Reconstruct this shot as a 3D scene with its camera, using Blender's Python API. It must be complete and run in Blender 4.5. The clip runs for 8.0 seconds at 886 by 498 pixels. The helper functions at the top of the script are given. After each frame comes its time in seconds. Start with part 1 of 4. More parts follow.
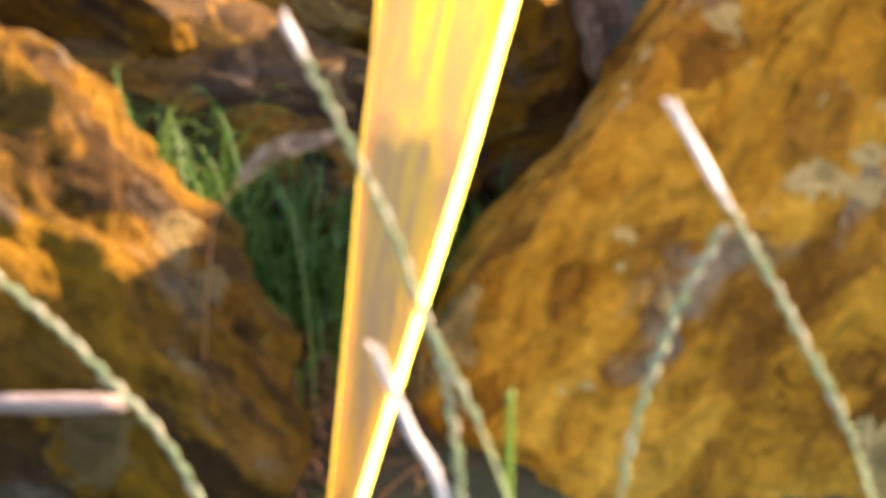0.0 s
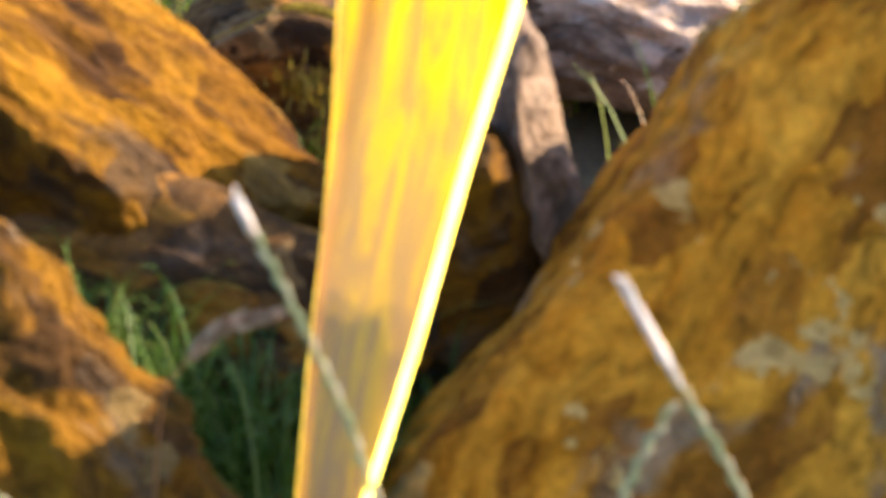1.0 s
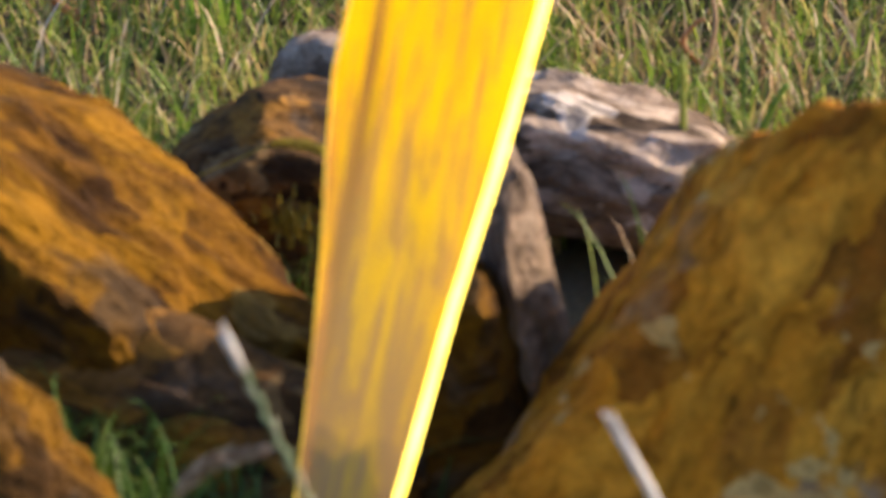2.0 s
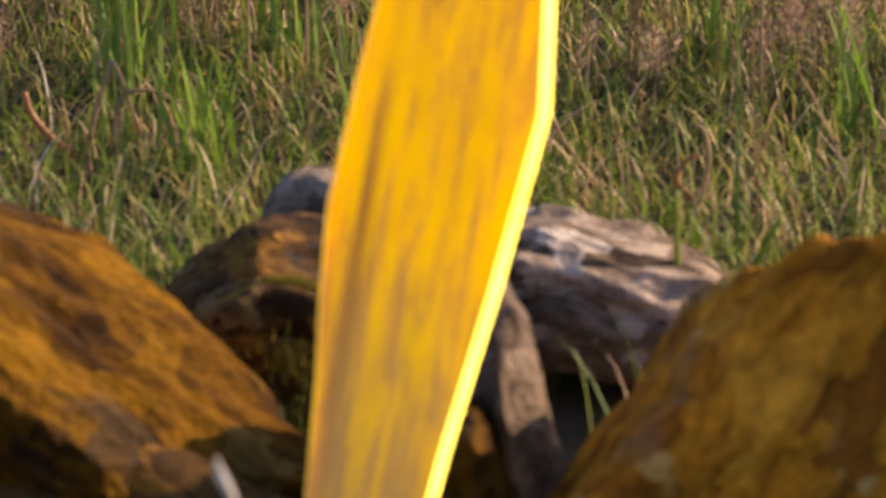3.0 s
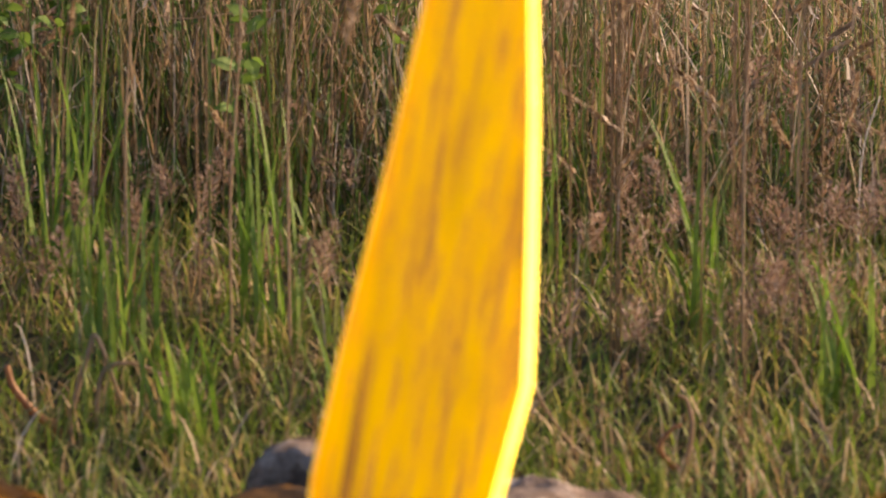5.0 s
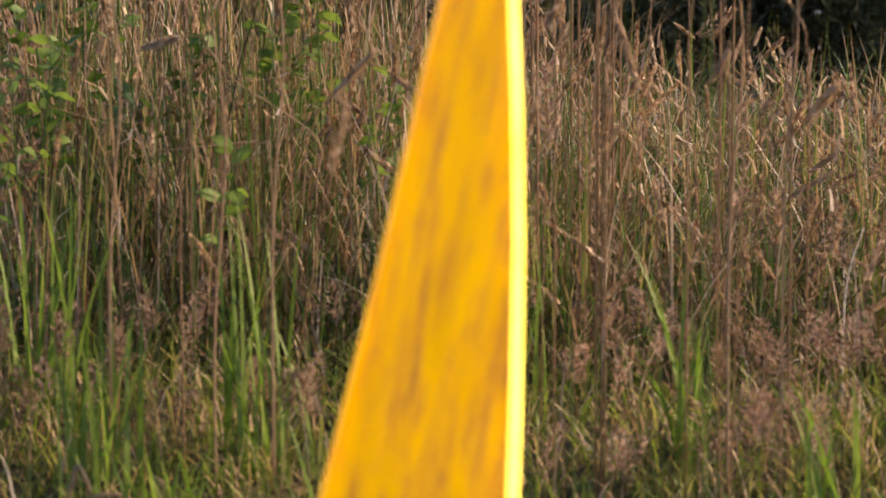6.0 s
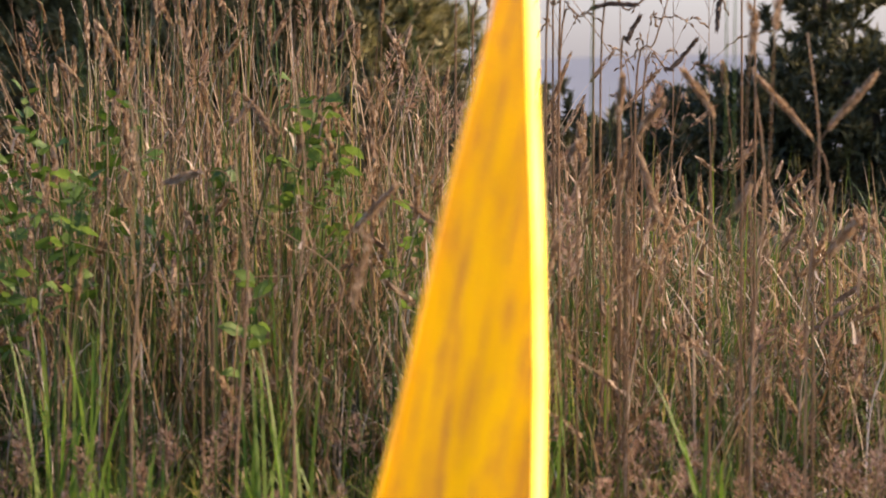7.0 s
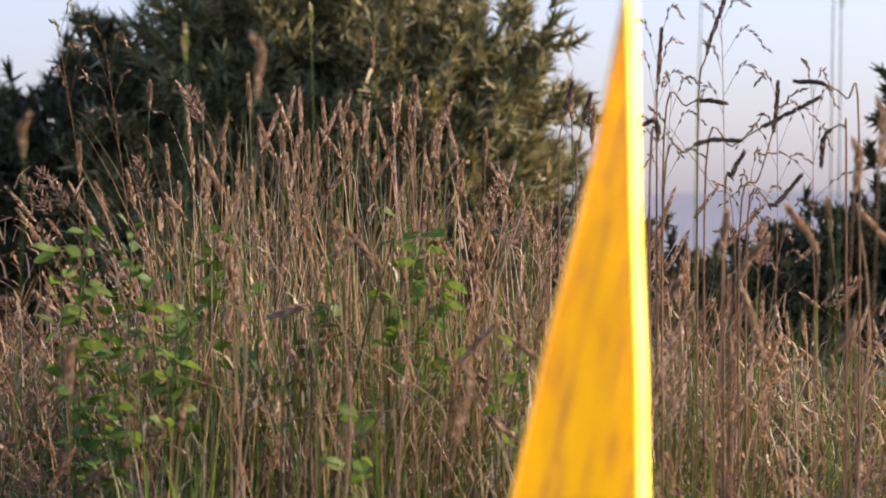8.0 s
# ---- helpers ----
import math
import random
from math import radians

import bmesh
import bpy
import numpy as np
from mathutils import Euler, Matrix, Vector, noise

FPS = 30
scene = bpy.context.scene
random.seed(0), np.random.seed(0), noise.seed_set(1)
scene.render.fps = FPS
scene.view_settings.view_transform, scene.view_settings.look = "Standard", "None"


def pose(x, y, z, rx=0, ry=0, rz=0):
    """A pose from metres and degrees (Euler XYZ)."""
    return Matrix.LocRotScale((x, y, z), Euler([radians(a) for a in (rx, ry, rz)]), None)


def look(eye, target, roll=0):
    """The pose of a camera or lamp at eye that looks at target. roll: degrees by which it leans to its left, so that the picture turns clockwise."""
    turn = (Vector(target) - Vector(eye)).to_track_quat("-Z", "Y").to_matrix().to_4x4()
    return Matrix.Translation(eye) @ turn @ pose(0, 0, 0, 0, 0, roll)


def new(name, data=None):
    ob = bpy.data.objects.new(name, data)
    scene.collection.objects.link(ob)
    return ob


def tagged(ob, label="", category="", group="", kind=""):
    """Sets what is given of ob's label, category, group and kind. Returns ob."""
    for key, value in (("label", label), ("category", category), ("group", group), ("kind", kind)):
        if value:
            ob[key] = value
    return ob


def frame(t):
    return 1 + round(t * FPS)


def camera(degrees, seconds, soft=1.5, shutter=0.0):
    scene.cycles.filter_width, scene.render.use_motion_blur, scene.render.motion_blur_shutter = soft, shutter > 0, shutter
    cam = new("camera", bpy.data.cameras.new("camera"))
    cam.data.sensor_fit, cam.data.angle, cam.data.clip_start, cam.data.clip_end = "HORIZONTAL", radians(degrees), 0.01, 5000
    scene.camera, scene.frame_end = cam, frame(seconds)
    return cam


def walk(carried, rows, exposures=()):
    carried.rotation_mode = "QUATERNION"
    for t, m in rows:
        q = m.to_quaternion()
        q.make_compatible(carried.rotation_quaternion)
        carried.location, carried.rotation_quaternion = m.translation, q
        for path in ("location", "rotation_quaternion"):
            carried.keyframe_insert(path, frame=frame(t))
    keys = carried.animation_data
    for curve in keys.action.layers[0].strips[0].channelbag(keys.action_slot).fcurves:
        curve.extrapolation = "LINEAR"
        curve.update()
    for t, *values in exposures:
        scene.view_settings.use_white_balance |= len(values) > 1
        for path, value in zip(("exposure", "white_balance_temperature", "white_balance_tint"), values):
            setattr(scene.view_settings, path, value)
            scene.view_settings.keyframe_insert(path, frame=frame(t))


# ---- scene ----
cam = camera(16.0, 8.0, soft=1.6)
cam.data.dof.use_dof = True
cam.data.dof.focus_distance = 7.7
cam.data.dof.aperture_fstop = 7.0
EYE = (0.0, 0.0, 1.4)
# seconds, degrees below level, degrees to the left, lean
TURNS = [
    (0.0, 21.26, 1.908, -0.30), (0.2, 20.772, 1.748, -0.25), (0.3, 20.50, 1.655, -0.22), (0.4, 19.80, 1.43, -0.18), (0.5, 19.461, 1.315, -0.15),
    (1.0, 18.059, 0.94, 0.0), (1.2, 17.52, 0.83, 0.08), (1.5, 16.819, 0.788, 0.18), (1.7, 16.339, 0.728, 0.24),
    (2.8, 13.582, 0.7, 0.24), (3.0, 13.116, 0.624, 0.19), (3.2, 12.65, 0.54, 0.12), (3.5, 11.954, 0.239, 0.03), (4.0, 10.666, 0.0, -0.08),
    (4.2, 10.18, -0.11, -0.12), (4.5, 9.489, 0.159, -0.16), (4.7, 8.958, 0.333, -0.12),
    (5.8, 6.282, 0.097, -0.02), (6.0, 5.802, 0.022, -0.05), (6.2, 5.33, -0.02, -0.08), (6.5, 4.632, -0.357, -0.15), (6.7, 4.13, -0.28, -0.17),
    (6.8, 3.87, 0.04, -0.18), (7.0, 3.373, 0.415, -0.18), (7.2, 2.90, 1.24, -0.12), (7.5, 2.172, 1.556, -0.05), (7.7, 1.74, 1.73, -0.04), (8.0, 0.914, 2.288, -0.03),
]
walk(cam, [(t, pose(*EYE, 0, 0, left) @ pose(0, 0, 0, 90 - down) @ pose(0, 0, 0, 0, 0, lean)) for t, down, left, lean in TURNS],
     [(0.0, 2.65, 7300, 19), (0.5, 2.45, 7100, 17), (1.0, 2.12, 6800, 14), (1.7, 1.5, 6550, 12), (2.8, 0.80, 7100, 18), (4.0, 0.67, 7400, 20), (4.7, 0.68, 7400, 21), (6.0, 0.66, 7400, 22), (7.0, 0.69, 6950, 24), (8.0, 0.70, 6600, 28)])

# ---- sky and sun ----
SUN = Vector((0.83, 0.24, 0.50)).normalized()
world = bpy.data.worlds.new("sky")
scene.world = world
world.use_nodes = True
wn = world.node_tree
wn.nodes.clear()
sky = wn.nodes.new("ShaderNodeTexSky")
sky.sky_type = "NISHITA"
sky.sun_disc = False
sky.sun_elevation = math.asin(SUN.z)
sky.sun_rotation = math.atan2(SUN.x, SUN.y)
sky.air_density, sky.dust_density, sky.ozone_density = 0.9, 1.6, 6.0
back = wn.nodes.new("ShaderNodeBackground")
back.inputs["Strength"].default_value = 0.13
wout = wn.nodes.new("ShaderNodeOutputWorld")
# pale haze all round the horizon, thinning upwards
where = wn.nodes.new("ShaderNodeTexCoord")
height = wn.nodes.new("ShaderNodeSeparateXYZ")
wn.links.new(where.outputs["Generated"], height.inputs[0])
veil = wn.nodes.new("ShaderNodeValToRGB")
veil.color_ramp.elements.new(0.5)
for stop, (place, tone) in zip(veil.color_ramp.elements, ((0.0, (0.125, 0.12, 0.125)), (0.065, (0.12, 0.11, 0.105)), (0.16, (0, 0, 0)))):
    stop.position, stop.color = place, (*tone, 1)
wn.links.new(height.outputs[2], veil.inputs[0])
haze = wn.nodes.new("ShaderNodeBackground")
wn.links.new(veil.outputs[0], haze.inputs[0])
both = wn.nodes.new("ShaderNodeAddShader")
wn.links.new(sky.outputs[0], back.inputs[0])
wn.links.new(back.outputs[0], both.inputs[0])
wn.links.new(haze.outputs[0], both.inputs[1])
wn.links.new(both.outputs[0], wout.inputs[0])
lamp = bpy.data.lights.new("sun", "SUN")
lamp.energy, lamp.angle, lamp.color = 4.7, radians(0.55), (1.0, 0.79, 0.54)
sun = new("sun", lamp)
sun.matrix_world = look(SUN * 50, (0, 0, 0))


# ---- materials ----
class Mat:
    """A node material with short calls to wire it."""

    def __init__(self, name):
        self.m = bpy.data.materials.new(name)
        self.m.use_nodes = True
        self.t = self.m.node_tree
        self.t.nodes.clear()
        self.out = self.t.nodes.new("ShaderNodeOutputMaterial")

    def node(self, kind, **inputs):
        n = self.t.nodes.new(kind)
        for k, v in inputs.items():
            self.put(n.inputs[k.replace("_", " ")], v)
        return n

    def put(self, socket, v):
        if isinstance(v, bpy.types.NodeSocket):
            self.t.links.new(v, socket)
        elif isinstance(v, tuple) and len(v) == 3 and socket.type == "RGBA":
            socket.default_value = (*v, 1)
        else:
            socket.default_value = v

    def coords(self, scale=(1, 1, 1), rot=(0, 0, 0)):
        c = self.node("ShaderNodeTexCoord")
        m = self.node("ShaderNodeMapping", Scale=scale, Rotation=rot)
        self.put(m.inputs[0], c.outputs["Object"])
        return m.outputs[0]

    def noise(self, where, scale, detail=6.0, rough=0.6, bend=0.0):
        return self.node("ShaderNodeTexNoise", Vector=where, Scale=scale, Detail=detail, Roughness=rough, Distortion=bend).outputs["Fac"]

    def cells(self, where, scale, feature="F1"):
        n = self.t.nodes.new("ShaderNodeTexVoronoi")
        n.feature = feature
        self.put(n.inputs["Vector"], where)
        self.put(n.inputs["Scale"], scale)
        return n

    def ramp(self, fac, *stops):
        n = self.t.nodes.new("ShaderNodeValToRGB")
        while len(n.color_ramp.elements) < len(stops):
            n.color_ramp.elements.new(0.5)
        for e, (p, c) in zip(n.color_ramp.elements, stops):
            e.position = p
            e.color = (*c, 1) if isinstance(c, tuple) else (c, c, c, 1)
        self.put(n.inputs[0], fac)
        return n.outputs[0]

    def mix(self, fac, a, b, how="MIX"):
        n = self.t.nodes.new("ShaderNodeMix")
        n.data_type, n.blend_type = "RGBA", how
        self.put(n.inputs[0], fac)
        self.put(n.inputs[6], a)
        self.put(n.inputs[7], b)
        return n.outputs[2]

    def math(self, how, a, b=0.5):
        n = self.t.nodes.new("ShaderNodeMath")
        n.operation = how
        self.put(n.inputs[0], a)
        self.put(n.inputs[1], b)
        return n.outputs[0]

    def bump(self, height, strength=0.5, distance=0.01):
        return self.node("ShaderNodeBump", Height=height, Strength=strength, Distance=distance).outputs[0]

    def island(self):
        return self.node("ShaderNodeNewGeometry").outputs["Random Per Island"]

    def each(self):
        return self.node("ShaderNodeObjectInfo").outputs["Random"]

    def end(self, shader):
        self.t.links.new(shader, self.out.inputs[0])
        return self.m

    def principled(self, **inputs):
        return self.node("ShaderNodeBsdfPrincipled", **inputs).outputs[0]


def rock_material(name, deep, mid, bright, lichen, grey=(0.16, 0.13, 0.10), patches=0.5, dull=0.5, scale=1.0):
    """Bedded stone: long flakes along the stone's own x, dull grey bare spots and rimmed plates of pale lichen."""
    m = Mat(name)
    w = m.coords()
    wave = m.node("ShaderNodeTexNoise", Vector=w, Scale=7.0 * scale, Detail=4.0).outputs["Color"]
    bed = m.node("ShaderNodeVectorMath")
    bed.operation = "MULTIPLY"
    m.put(bed.inputs[0], m.mix(0.10, w, wave))
    m.put(bed.inputs[1], (0.42, 1.0, 1.0))
    b = bed.outputs[0]
    flow = m.noise(b, 13 * scale, 6, 0.62, 0.4)
    thin = m.noise(b, 46 * scale, 6, 0.65, 0.3)
    flakes = m.cells(b, 26 * scale)
    tone = m.node("ShaderNodeSeparateColor", Color=flakes.outputs["Color"]).outputs[0]
    base = m.math("ADD", m.math("MULTIPLY", flow, 0.74), m.math("MULTIPLY", tone, 0.26))
    body = m.ramp(base, (0.36, deep), (0.48, mid), (0.62, bright))
    body = m.mix(1.0, body, m.ramp(thin, (0.34, 0.55), (0.5, 1.0), (0.66, 1.3)), "MULTIPLY")
    bare = m.ramp(m.noise(b, 8 * scale, 5, 0.6, 0.5), (dull, 0.0), (dull + 0.07, 0.85))
    body = m.mix(bare, body, m.mix(1.0, grey, m.ramp(thin, (0.3, 0.5), (0.7, 1.5)), "MULTIPLY"))
    grain = m.ramp(m.noise(w, 90 * scale, 6, 0.7), (0.3, 0.72), (0.7, 1.2))
    spots = m.cells(m.mix(0.16, w, m.node("ShaderNodeTexNoise", Vector=w, Scale=16.0 * scale, Detail=4.0).outputs["Color"]), 8.5 * scale)
    pick = m.node("ShaderNodeSeparateColor", Color=spots.outputs["Color"]).outputs[1]
    far = m.math("ADD", spots.outputs["Distance"], m.math("MULTIPLY", thin, 0.12))
    plate = m.math("MULTIPLY", m.ramp(far, (0.40, 1.0), (0.44, 0.0)), m.math("GREATER_THAN", pick, patches))
    rim = m.ramp(far, (0.22, 0.62), (0.36, 1.12))
    body = m.mix(m.math("MULTIPLY", plate, 0.85), body, m.mix(1.0, lichen, rim, "MULTIPLY"))
    body = m.mix(1.0, body, grain, "MULTIPLY")
    crack = m.noise(b, 21 * scale, 7, 0.7, 0.9)
    body = m.mix(1.0, body, m.ramp(crack, (0.33, 0.28), (0.41, 1.0)), "MULTIPLY")
    h = m.math("ADD", m.math("ADD", m.math("MULTIPLY", thin, 0.9), m.math("MULTIPLY", plate, 0.25)), m.math("ADD", m.math("MULTIPLY", tone, 0.5), crack))
    return m.end(m.principled(Base_Color=body, Roughness=0.95, Specular_IOR_Level=0.12, Normal=m.bump(h, 1.0, 0.016)))


OCHRE = rock_material("ochre lichened stone", (0.25, 0.099, 0.013), (0.49, 0.209, 0.017), (0.61, 0.287, 0.030), (0.52, 0.35, 0.13), (0.26, 0.185, 0.115), 0.50, 0.60)
# lichen gold, saturated further for amber light off the blade
GOLD = rock_material("golden lichened stone", (0.035, 0.015, 0.004), (0.12, 0.053, 0.004), (0.20, 0.095, 0.005), (0.19, 0.115, 0.025), (0.055, 0.036, 0.02), 0.8, 0.54)
CRUST = rock_material("brown stone with golden crust", (0.05, 0.025, 0.007), (0.12, 0.058, 0.007), (0.17, 0.083, 0.005), (0.14, 0.10, 0.04), (0.10, 0.075, 0.05), 0.7, 0.54)
GREY = rock_material("pale weathered stone", (0.10, 0.07, 0.048), (0.27, 0.195, 0.14), (0.47, 0.37, 0.29), (0.55, 0.48, 0.42), (0.17, 0.12, 0.085), 0.7, 0.54)
# the orange bright tone holds the blade's glow on the crown
UMBER = rock_material("dark umber stone", (0.04, 0.025, 0.014), (0.13, 0.07, 0.026), (0.32, 0.155, 0.03), (0.22, 0.14, 0.06), (0.08, 0.06, 0.045), 0.75, 0.52)
SLATE = rock_material("grey brown stone", (0.11, 0.08, 0.06), (0.26, 0.19, 0.14), (0.40, 0.315, 0.245), (0.30, 0.24, 0.16), (0.18, 0.15, 0.125), 0.8, 0.5)


def leaf_material(name, *stops, through_leaf=0.35, rough=0.55):
    m = Mat(name)
    c = m.ramp(m.island(), *stops)
    c = m.mix(1.0, c, m.ramp(m.noise(m.coords(), 60.0, 3), (0.3, 0.75), (0.7, 1.15)), "MULTIPLY")
    a = m.principled(Base_Color=c, Roughness=rough)
    b = m.node("ShaderNodeBsdfTranslucent", Color=c).outputs[0]
    x = m.node("ShaderNodeMixShader", Fac=through_leaf)
    m.t.links.new(a, x.inputs[1])
    m.t.links.new(b, x.inputs[2])
    return m.end(x.outputs[0])


GREEN = leaf_material("green grass", (0.0, (0.105, 0.19, 0.02)), (0.5, (0.245, 0.335, 0.05)), (0.74, (0.45, 0.41, 0.12)), (0.9, (0.54, 0.36, 0.18)), (1.0, (0.80, 0.64, 0.44)), through_leaf=0.48)
# darker copy of the green grass, with shade put into its colour
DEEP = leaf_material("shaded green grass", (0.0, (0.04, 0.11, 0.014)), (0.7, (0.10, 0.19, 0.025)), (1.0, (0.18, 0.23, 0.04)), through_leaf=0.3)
LUSH = leaf_material("bright broad green blades", (0.0, (0.13, 0.25, 0.025)), (1.0, (0.27, 0.38, 0.07)), through_leaf=0.5)
STRAW = leaf_material("dry straw stems", (0.0, (0.085, 0.085, 0.03)), (0.3, (0.19, 0.118, 0.052)), (0.6, (0.40, 0.25, 0.125)), (0.85, (0.62, 0.425, 0.24)), (1.0, (0.85, 0.74, 0.59)), through_leaf=0.36)
# old thatch, made darker still for the shaded gaps between stems
THATCH = leaf_material("old thatch darkened as shaded", (0.0, (0.03, 0.035, 0.012)), (0.6, (0.085, 0.066, 0.026)), (1.0, (0.20, 0.14, 0.065)), through_leaf=0.15)
HEADS = leaf_material("tan seed heads", (0.0, (0.25, 0.155, 0.085)), (0.5, (0.42, 0.285, 0.16)), (1.0, (0.66, 0.50, 0.33)), through_leaf=0.4)
FLUFF = leaf_material("pinkish seed fluff", (0.0, (0.26, 0.16, 0.10)), (0.6, (0.39, 0.25, 0.165)), (1.0, (0.55, 0.41, 0.29)), through_leaf=0.45)
RYE = leaf_material("pale green rye spike", (0.0, (0.25, 0.33, 0.15)), (0.6, (0.40, 0.46, 0.24)), (1.0, (0.70, 0.62, 0.44)), through_leaf=0.35)
# lighter copy of the tan heads, with sunshine put into the colour
TAN = leaf_material("sunlit tan spike", (0.0, (0.40, 0.26, 0.14)), (0.6, (0.55, 0.39, 0.235)), (1.0, (0.78, 0.64, 0.46)), through_leaf=0.4)
# seed heads seen against the light, darkened in the colour
BACKLIT = leaf_material("brown seed heads darkened as backlit", (0.0, (0.10, 0.07, 0.05)), (0.7, (0.20, 0.14, 0.10)), (1.0, (0.34, 0.25, 0.18)), through_leaf=0.3)
# bleached straw, its white raised to hold sunlight and glints
BLEACHED = leaf_material("bleached straw whitened as sunlit", (0.0, (0.78, 0.68, 0.56)), (1.0, (0.90, 0.84, 0.76)), through_leaf=0.3)
RUST = leaf_material("rust brown dry blades", (0.0, (0.34, 0.14, 0.06)), (1.0, (0.58, 0.29, 0.12)))
BRAMBLE = leaf_material("fresh bramble leaf", (0.0, (0.10, 0.19, 0.028)), (0.7, (0.19, 0.30, 0.05)), (1.0, (0.30, 0.40, 0.09)), through_leaf=0.5)
NEEDLES = leaf_material("grey green pine needles", (0.0, (0.10, 0.10, 0.04)), (0.6, (0.33, 0.31, 0.12)), (1.0, (0.62, 0.55, 0.28)), through_leaf=0.2)
DARKLEAF = leaf_material("dark foliage of gorse and shaded pine", (0.0, (0.055, 0.06, 0.025)), (1.0, (0.19, 0.185, 0.08)), through_leaf=0.2)
MOSS = leaf_material("yellow moss", (0.0, (0.22, 0.17, 0.02)), (1.0, (0.42, 0.34, 0.05)))


def bark_material():
    m = Mat("brown bark")
    n = m.noise(m.coords((4, 4, 1)), 14.0, 7, 0.7)
    return m.end(m.principled(Base_Color=m.ramp(n, (0.3, (0.035, 0.025, 0.018)), (0.7, (0.16, 0.11, 0.075))), Roughness=0.9, Normal=m.bump(n, 0.7, 0.02)))


def soil_material():
    m = Mat("thatch and soil")
    w = m.coords()
    a = m.ramp(m.noise(w, 3.0, 6), (0.35, (0.03, 0.026, 0.012)), (0.5, (0.06, 0.056, 0.02)), (0.68, (0.11, 0.08, 0.04)))
    f = m.noise(w, 90.0, 6, 0.7)
    a = m.mix(1.0, a, m.ramp(f, (0.3, 0.5), (0.7, 1.3)), "MULTIPLY")
    return m.end(m.principled(Base_Color=a, Roughness=0.95, Normal=m.bump(f, 0.8, 0.01)))


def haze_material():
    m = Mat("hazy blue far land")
    # distance haze is put into the land's base colour
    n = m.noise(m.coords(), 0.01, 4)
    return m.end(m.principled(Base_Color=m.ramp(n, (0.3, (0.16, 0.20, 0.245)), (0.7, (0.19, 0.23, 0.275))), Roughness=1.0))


def amber_panel_material():
    m = Mat("streaked amber acrylic")
    xyz = m.node("ShaderNodeSeparateXYZ", Vector=m.coords()).outputs
    slant = m.math("SUBTRACT", xyz[0], m.math("MULTIPLY", xyz[2], 0.2))
    w = m.node("ShaderNodeCombineXYZ", X=slant, Y=xyz[1], Z=m.math("MULTIPLY", xyz[2], 0.11)).outputs[0]
    broad = m.noise(w, 36.0, 6, 0.68, 1.3)
    thin = m.noise(w, 125.0, 5, 0.6, 0.4)
    s = m.math("ADD", m.math("MULTIPLY", broad, 0.68), m.math("MULTIPLY", thin, 0.32))
    s = m.math("ADD", m.math("MULTIPLY", m.math("SUBTRACT", s, 0.5), 1.45), 0.5)
    c = m.ramp(s, (0.36, (0.40, 0.28, 0.16)), (0.44, (0.62, 0.42, 0.11)), (0.50, (0.82, 0.62, 0.03)), (0.57, (0.88, 0.72, 0.012)))
    # one long grey scuff beside the back edge, running out upwards
    off = m.math("ABSOLUTE", m.math("ADD", slant, m.math("ADD", 0.283, m.math("MULTIPLY", m.math("SUBTRACT", thin, 0.5), -0.006))))
    wide = m.ramp(xyz[2], (0.0, 0.010), (0.66, 0.0105), (0.80, 0.006), (0.92, 0.0))
    scuff = m.math("MULTIPLY", m.ramp(m.math("DIVIDE", off, m.math("ADD", wide, 0.0004)), (0.75, 1.0), (1.0, 0.0)), m.ramp(xyz[2], (0.30, 0.4), (0.50, 0.92), (0.85, 0.92), (0.92, 0.0)))
    c = m.mix(scuff, c, (0.24, 0.155, 0.11))
    # the lower part's shade put into the colour as grey beige, in runs
    z = m.node("ShaderNodeSeparateXYZ", Vector=m.coords()).outputs[2]
    low = m.ramp(m.math("ADD", z, m.math("MULTIPLY", broad, 0.5)), (0.74, 1.0), (1.18, 0.0))
    runs = m.ramp(s, (0.49, 1.0), (0.60, 0.6))
    low_shade = m.math("MULTIPLY", low, m.math("MULTIPLY", runs, 0.95))
    c = m.mix(low_shade, c, (0.36, 0.31, 0.255))
    t = m.node("ShaderNodeBsdfTranslucent", Color=c).outputs[0]
    # weak emission added for sunlight glowing through the panel
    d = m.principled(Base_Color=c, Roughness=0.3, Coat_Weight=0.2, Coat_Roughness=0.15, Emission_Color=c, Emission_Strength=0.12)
    x = m.node("ShaderNodeMixShader", Fac=0.55)
    m.t.links.new(d, x.inputs[1])
    m.t.links.new(t, x.inputs[2])
    clear = m.node("ShaderNodeBsdfTransparent", Color=(0.97, 0.68, 0.07)).outputs[0]
    y = m.node("ShaderNodeMixShader", Fac=0.3)
    m.t.links.new(x.outputs[0], y.inputs[1])
    m.t.links.new(clear, y.inputs[2])
    return m.end(y.outputs[0])


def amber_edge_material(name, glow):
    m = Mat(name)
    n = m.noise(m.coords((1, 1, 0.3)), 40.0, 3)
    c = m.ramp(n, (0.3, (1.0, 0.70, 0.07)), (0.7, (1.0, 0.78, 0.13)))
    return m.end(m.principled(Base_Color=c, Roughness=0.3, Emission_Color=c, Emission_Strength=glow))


def stick_material():
    m = Mat("weathered pale wood")
    n = m.noise(m.coords((1, 6, 6)), 30.0, 6, 0.7)
    return m.end(m.principled(Base_Color=m.ramp(n, (0.3, (0.14, 0.095, 0.075)), (0.7, (0.30, 0.235, 0.20))), Roughness=0.85, Normal=m.bump(n, 0.5, 0.004)))


STICK = stick_material()
BARK, SOIL, HAZE = bark_material(), soil_material(), haze_material()
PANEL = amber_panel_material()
# piped sunlight put in as emission, strong on one edge, weak on the other
EDGE = amber_edge_material("fluorescent amber cut edge with added glow", 2.3)
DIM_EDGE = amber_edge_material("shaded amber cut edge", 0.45)


